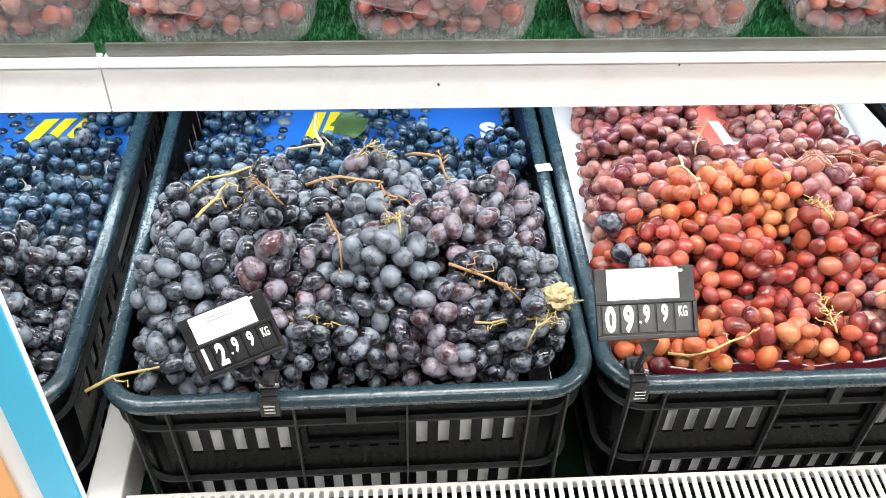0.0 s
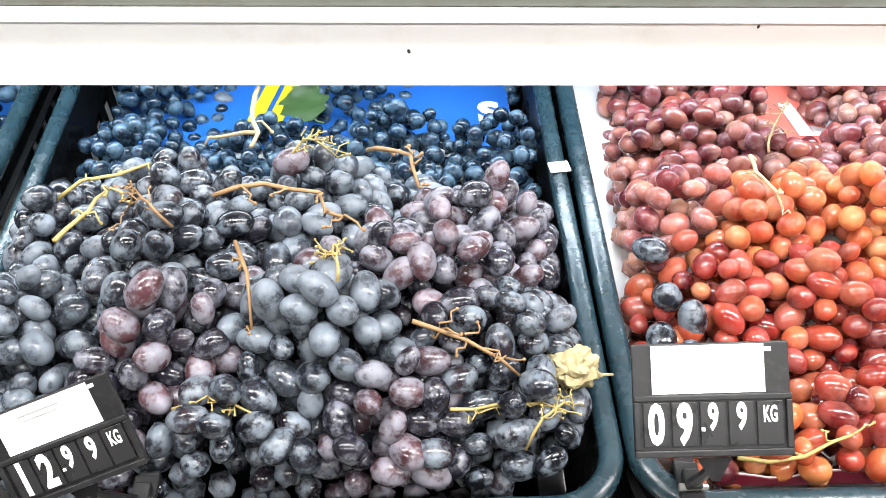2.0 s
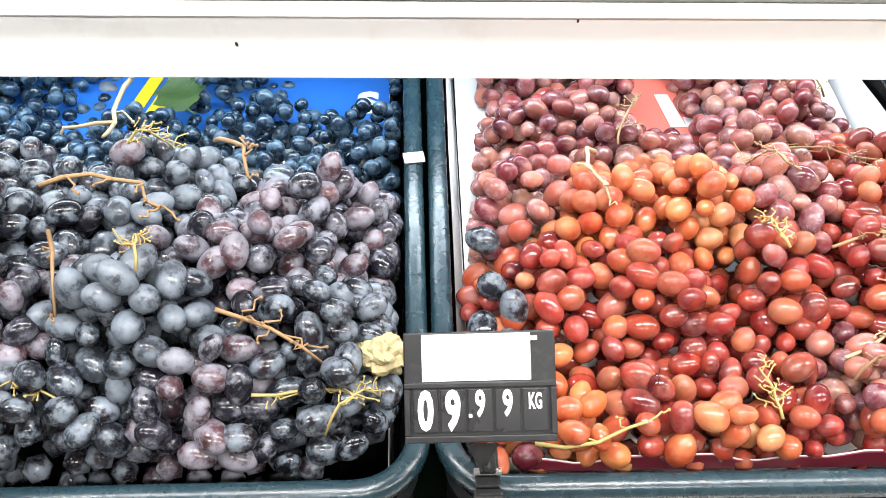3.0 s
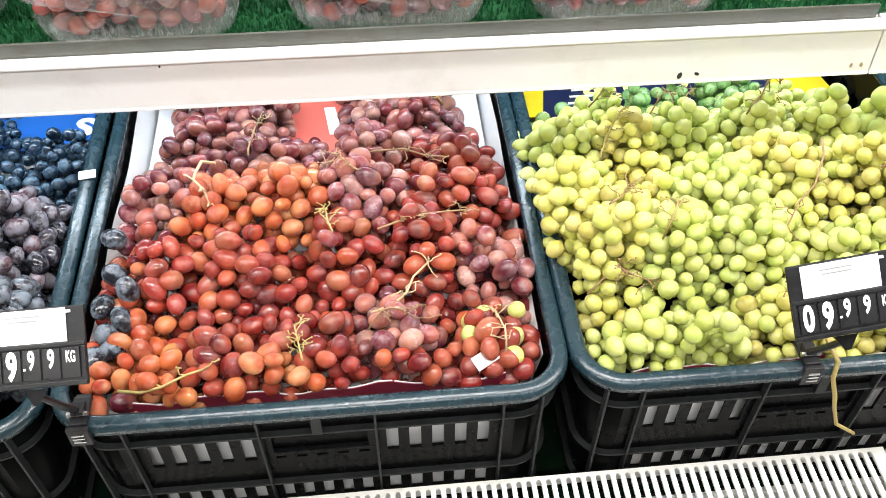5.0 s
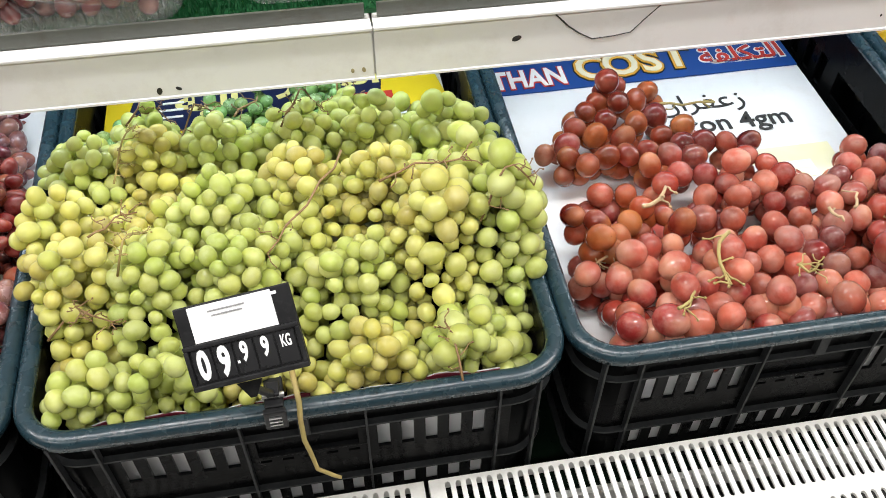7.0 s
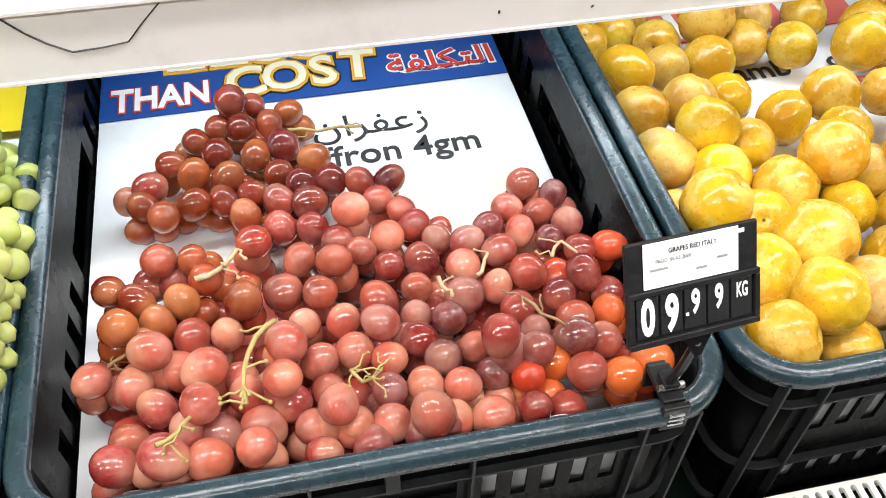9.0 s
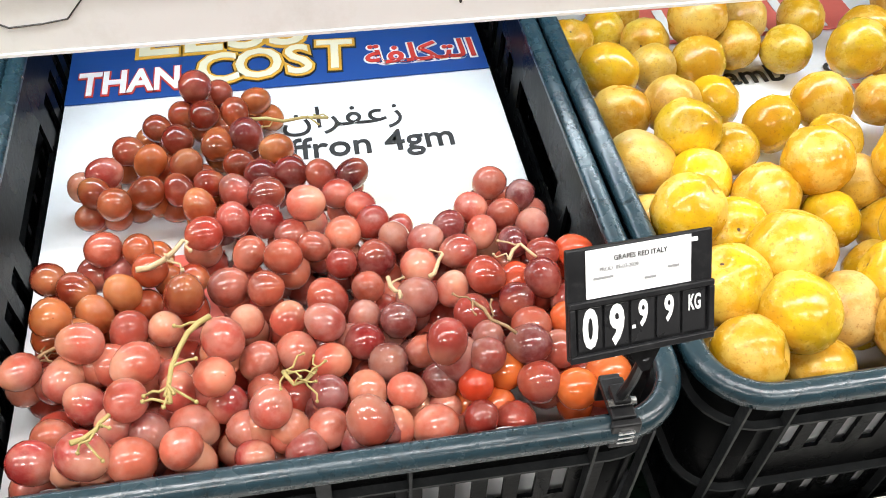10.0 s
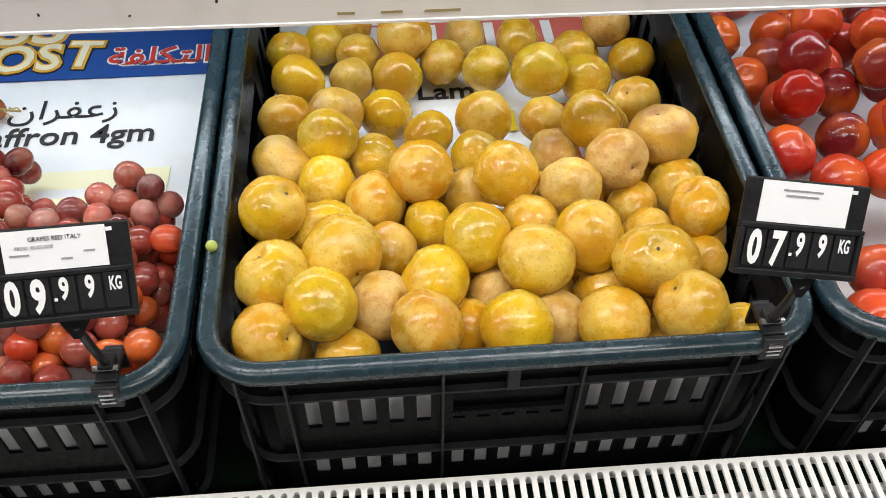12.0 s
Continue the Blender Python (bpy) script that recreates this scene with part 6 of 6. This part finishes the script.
def loose_stalk(points, mat, thick, twigs, label, seed):
    rng = random.Random(seed)
    base = Vector(points[0])
    bm = bmesh.new()
    fine = []
    pts = [Vector(p) - base for p in points]
    for a, b in zip(pts, pts[1:]):
        fine += [a, a.lerp(b, 0.5) + Vector((rng.uniform(-1, 1), rng.uniform(-1, 1), rng.uniform(-1, 1))) * 0.0042]
    fine.append(pts[-1])
    thick *= 0.78
    rings = tube(bm, fine, thick, thick * 0.6, 7)
    for _ in range(twigs):
        k = rng.randrange(1, len(fine))
        p = fine[k]
        tip = p + Vector((rng.uniform(-0.015, 0.015), rng.uniform(-0.013, 0.013), rng.uniform(-0.008, 0.007)))
        side = tube(bm, bent(rng, p, tip, 0.004, 4), thick * 0.5, thick * 0.4, 5, rings[k])
        bud(bm, tip, thick * 0.8, side[-1])
    ob = part("grape_stalk", bm, mat, smooth=True)
    ob.matrix_world = Matrix.Translation(base)
    return tagged(ob, label, "stalk", "loose grape stalks")


def black_z(x, y, up=0.008):
    return (x, y, black_height(x, y) + up)


def red_z(x, y, up=0.008):
    return (x, y, red_height(x, y) + up)


def green_z(x, y, up=0.010):
    return (x, y, green_height(x, y) + up)


TAN = "bare tan stalk lying on the black grapes"
loose_stalk([(-0.082, 0.890, 0.655), (-0.080, 0.84, 0.668), (-0.068, 0.79, 0.684), (-0.070, 0.765, 0.69)], PALE_STEM, 0.0030, 1, "thick pale forked stalk on the black grapes", 61)
loose_stalk([(-0.068, 0.79, 0.684), (-0.095, 0.782, 0.686), (-0.105, 0.776, 0.684)], PALE_STEM, 0.0022, 0, "thick pale forked stalk on the black grapes", 62)
loose_stalk([black_z(-0.075, 0.660), black_z(-0.045, 0.668, 0.012), black_z(-0.01, 0.655, 0.012), black_z(0.005, 0.635)], STEM, 0.0022, 7, TAN, 63)
loose_stalk([black_z(0.045, 0.565), black_z(0.075, 0.560), black_z(0.105, 0.548)], STEM, 0.0019, 9, TAN, 64)
loose_stalk([black_z(0.015, 0.75), black_z(0.03, 0.725, 0.016), black_z(0.045, 0.705, 0.02), black_z(0.05, 0.68)], STEM, 0.0024, 6, TAN, 65)
loose_stalk([black_z(-0.17, 0.64), black_z(-0.155, 0.665), black_z(-0.15, 0.69)], GREEN_STEM, 0.0022, 5, TAN, 66)
loose_stalk([black_z(-0.19, 0.70), black_z(-0.15, 0.715), black_z(-0.115, 0.735)], GREEN_STEM, 0.0019, 4, TAN, 67)
loose_stalk([(-0.250, 0.503, 0.653), (-0.21, 0.512, 0.664), (-0.165, 0.522, 0.672)], GREEN_STEM, 0.0019, 3, TAN, 68)
loose_stalk([black_z(-0.055, 0.612), black_z(-0.045, 0.585), black_z(-0.042, 0.560)], STEM, 0.0018, 3, TAN, 69)
loose_stalk([black_z(-0.085, 0.530), black_z(-0.065, 0.535), black_z(-0.035, 0.525)], GREEN_STEM, 0.0014, 8, TAN, 70)
loose_stalk([black_z(0.065, 0.530), black_z(0.095, 0.535), black_z(0.125, 0.530)], GREEN_STEM, 0.0014, 8, TAN, 71)
RTAN = "bare tan stalk lying on the red grapes"
loose_stalk([red_z(0.287, 0.735), red_z(0.277, 0.712, 0.018), red_z(0.276, 0.69, 0.018), red_z(0.288, 0.675)], PALE_STEM, 0.0022, 3, RTAN, 72)
loose_stalk([red_z(0.43, 0.64), red_z(0.47, 0.655), red_z(0.51, 0.665)], STEM, 0.0015, 12, RTAN, 73)
loose_stalk([red_z(0.42, 0.565), red_z(0.45, 0.58, 0.012), red_z(0.47, 0.61)], PALE_STEM, 0.0017, 9, RTAN, 74)
loose_stalk([red_z(0.225, 0.512), red_z(0.26, 0.508, 0.012), red_z(0.29, 0.520)], GREEN_STEM, 0.0018, 3, RTAN, 75)
loose_stalk([red_z(0.42, 0.735), red_z(0.46, 0.745), red_z(0.50, 0.738)], STEM, 0.0014, 12, RTAN, 76)
GTAN = "bare tan stalk lying on the green grapes"
loose_stalk([green_z(0.835, 0.700), green_z(0.815, 0.655, 0.014), green_z(0.785, 0.62, 0.014), green_z(0.770, 0.60)], STEM, 0.0014, 3, GTAN, 77)
loose_stalk([green_z(0.86, 0.640), green_z(0.89, 0.650), green_z(0.925, 0.640)], STEM, 0.0015, 10, GTAN, 78)
loose_stalk([green_z(0.60, 0.575), green_z(0.625, 0.585), green_z(0.65, 0.575)], STEM, 0.0013, 12, GTAN, 79)
loose_stalk([green_z(0.745, 0.80), green_z(0.755, 0.83, 0.016), green_z(0.765, 0.85, 0.02)], STEM, 0.0014, 4, GTAN, 80)
loose_stalk([(0.778, 0.512, 0.668), (0.781, 0.488, 0.662), (0.781, 0.474, 0.635), (0.787, 0.466, 0.608), (0.803, 0.462, 0.598)], GREEN_STEM, 0.0030, 0, "green stalk hanging over the crate's rim", 81)

# strays from the neighbouring crates
stray = thing("grape_bunch", pose(0.205, 0.60, 0.640), "few stray black grapes among the red ones", "grapes")
for gx, gy in ((0.203, 0.665), (0.208, 0.628), (0.200, 0.600), (0.206, 0.572), (0.218, 0.585), (0.199, 0.548), (0.214, 0.556), (0.221, 0.610)):
    add_grape(stray, BLACK_SET["dark"], (gx, gy, red_height(gx, gy) + 0.004), 1.0, turned(GLOBE_RNG, 0.6))
stray = thing("grape_bunch", pose(0.525, 0.54, 0.640), "few stray green grapes among the red ones", "grapes")
for gx, gy in ((0.500, 0.560), (0.512, 0.568), (0.498, 0.545), (0.536, 0.545), (0.532, 0.525), (0.541, 0.575)):
    add_grape(stray, GREEN_SET["lime"], (gx, gy, red_height(gx, gy) + 0.001), 1.0, turned(GLOBE_RNG, 0.6))
scrap = part("paper_scrap", boxes((-0.010, 0.010, -0.006, 0.006, -0.0004, 0.0004)), PAPER)
scrap.matrix_world = pose(0.508, 0.521, red_height(0.508, 0.521) + 0.001, 24, -14, 25)
tagged(scrap, "torn scrap of white paper on the red grapes", "paper scrap")

# small scraps on the rims
for sx, sy, sz, mat, label in ((0.1575, 0.775, 0.6600, CARD, "scrap of white sticker on the crate rim"), (1.796, 0.662, 0.632, CARD, "scrap of white sticker on the crate side")):
    bm = boxes((-0.008, 0.008, -0.006, 0.006, -0.0006, 0.0006), bevel=0.0004)
    scrap = part("sticker_scrap", bm, mat)
    scrap.matrix_world = pose(sx, sy, sz, 0, 0 if sx < 1 else 85, 8)
    tagged(scrap, label, "sticker")
bm = bmesh.new()
bmesh.ops.create_uvsphere(bm, u_segments=12, v_segments=8, radius=0.0042)
berry = part("tiny_berry", bm, GREEN_G["lime"], smooth=True)
berry.matrix_world = pose(1.4045, 0.604, 0.6600)
tagged(berry, "tiny unripe green grape on the crate rim", "grape")
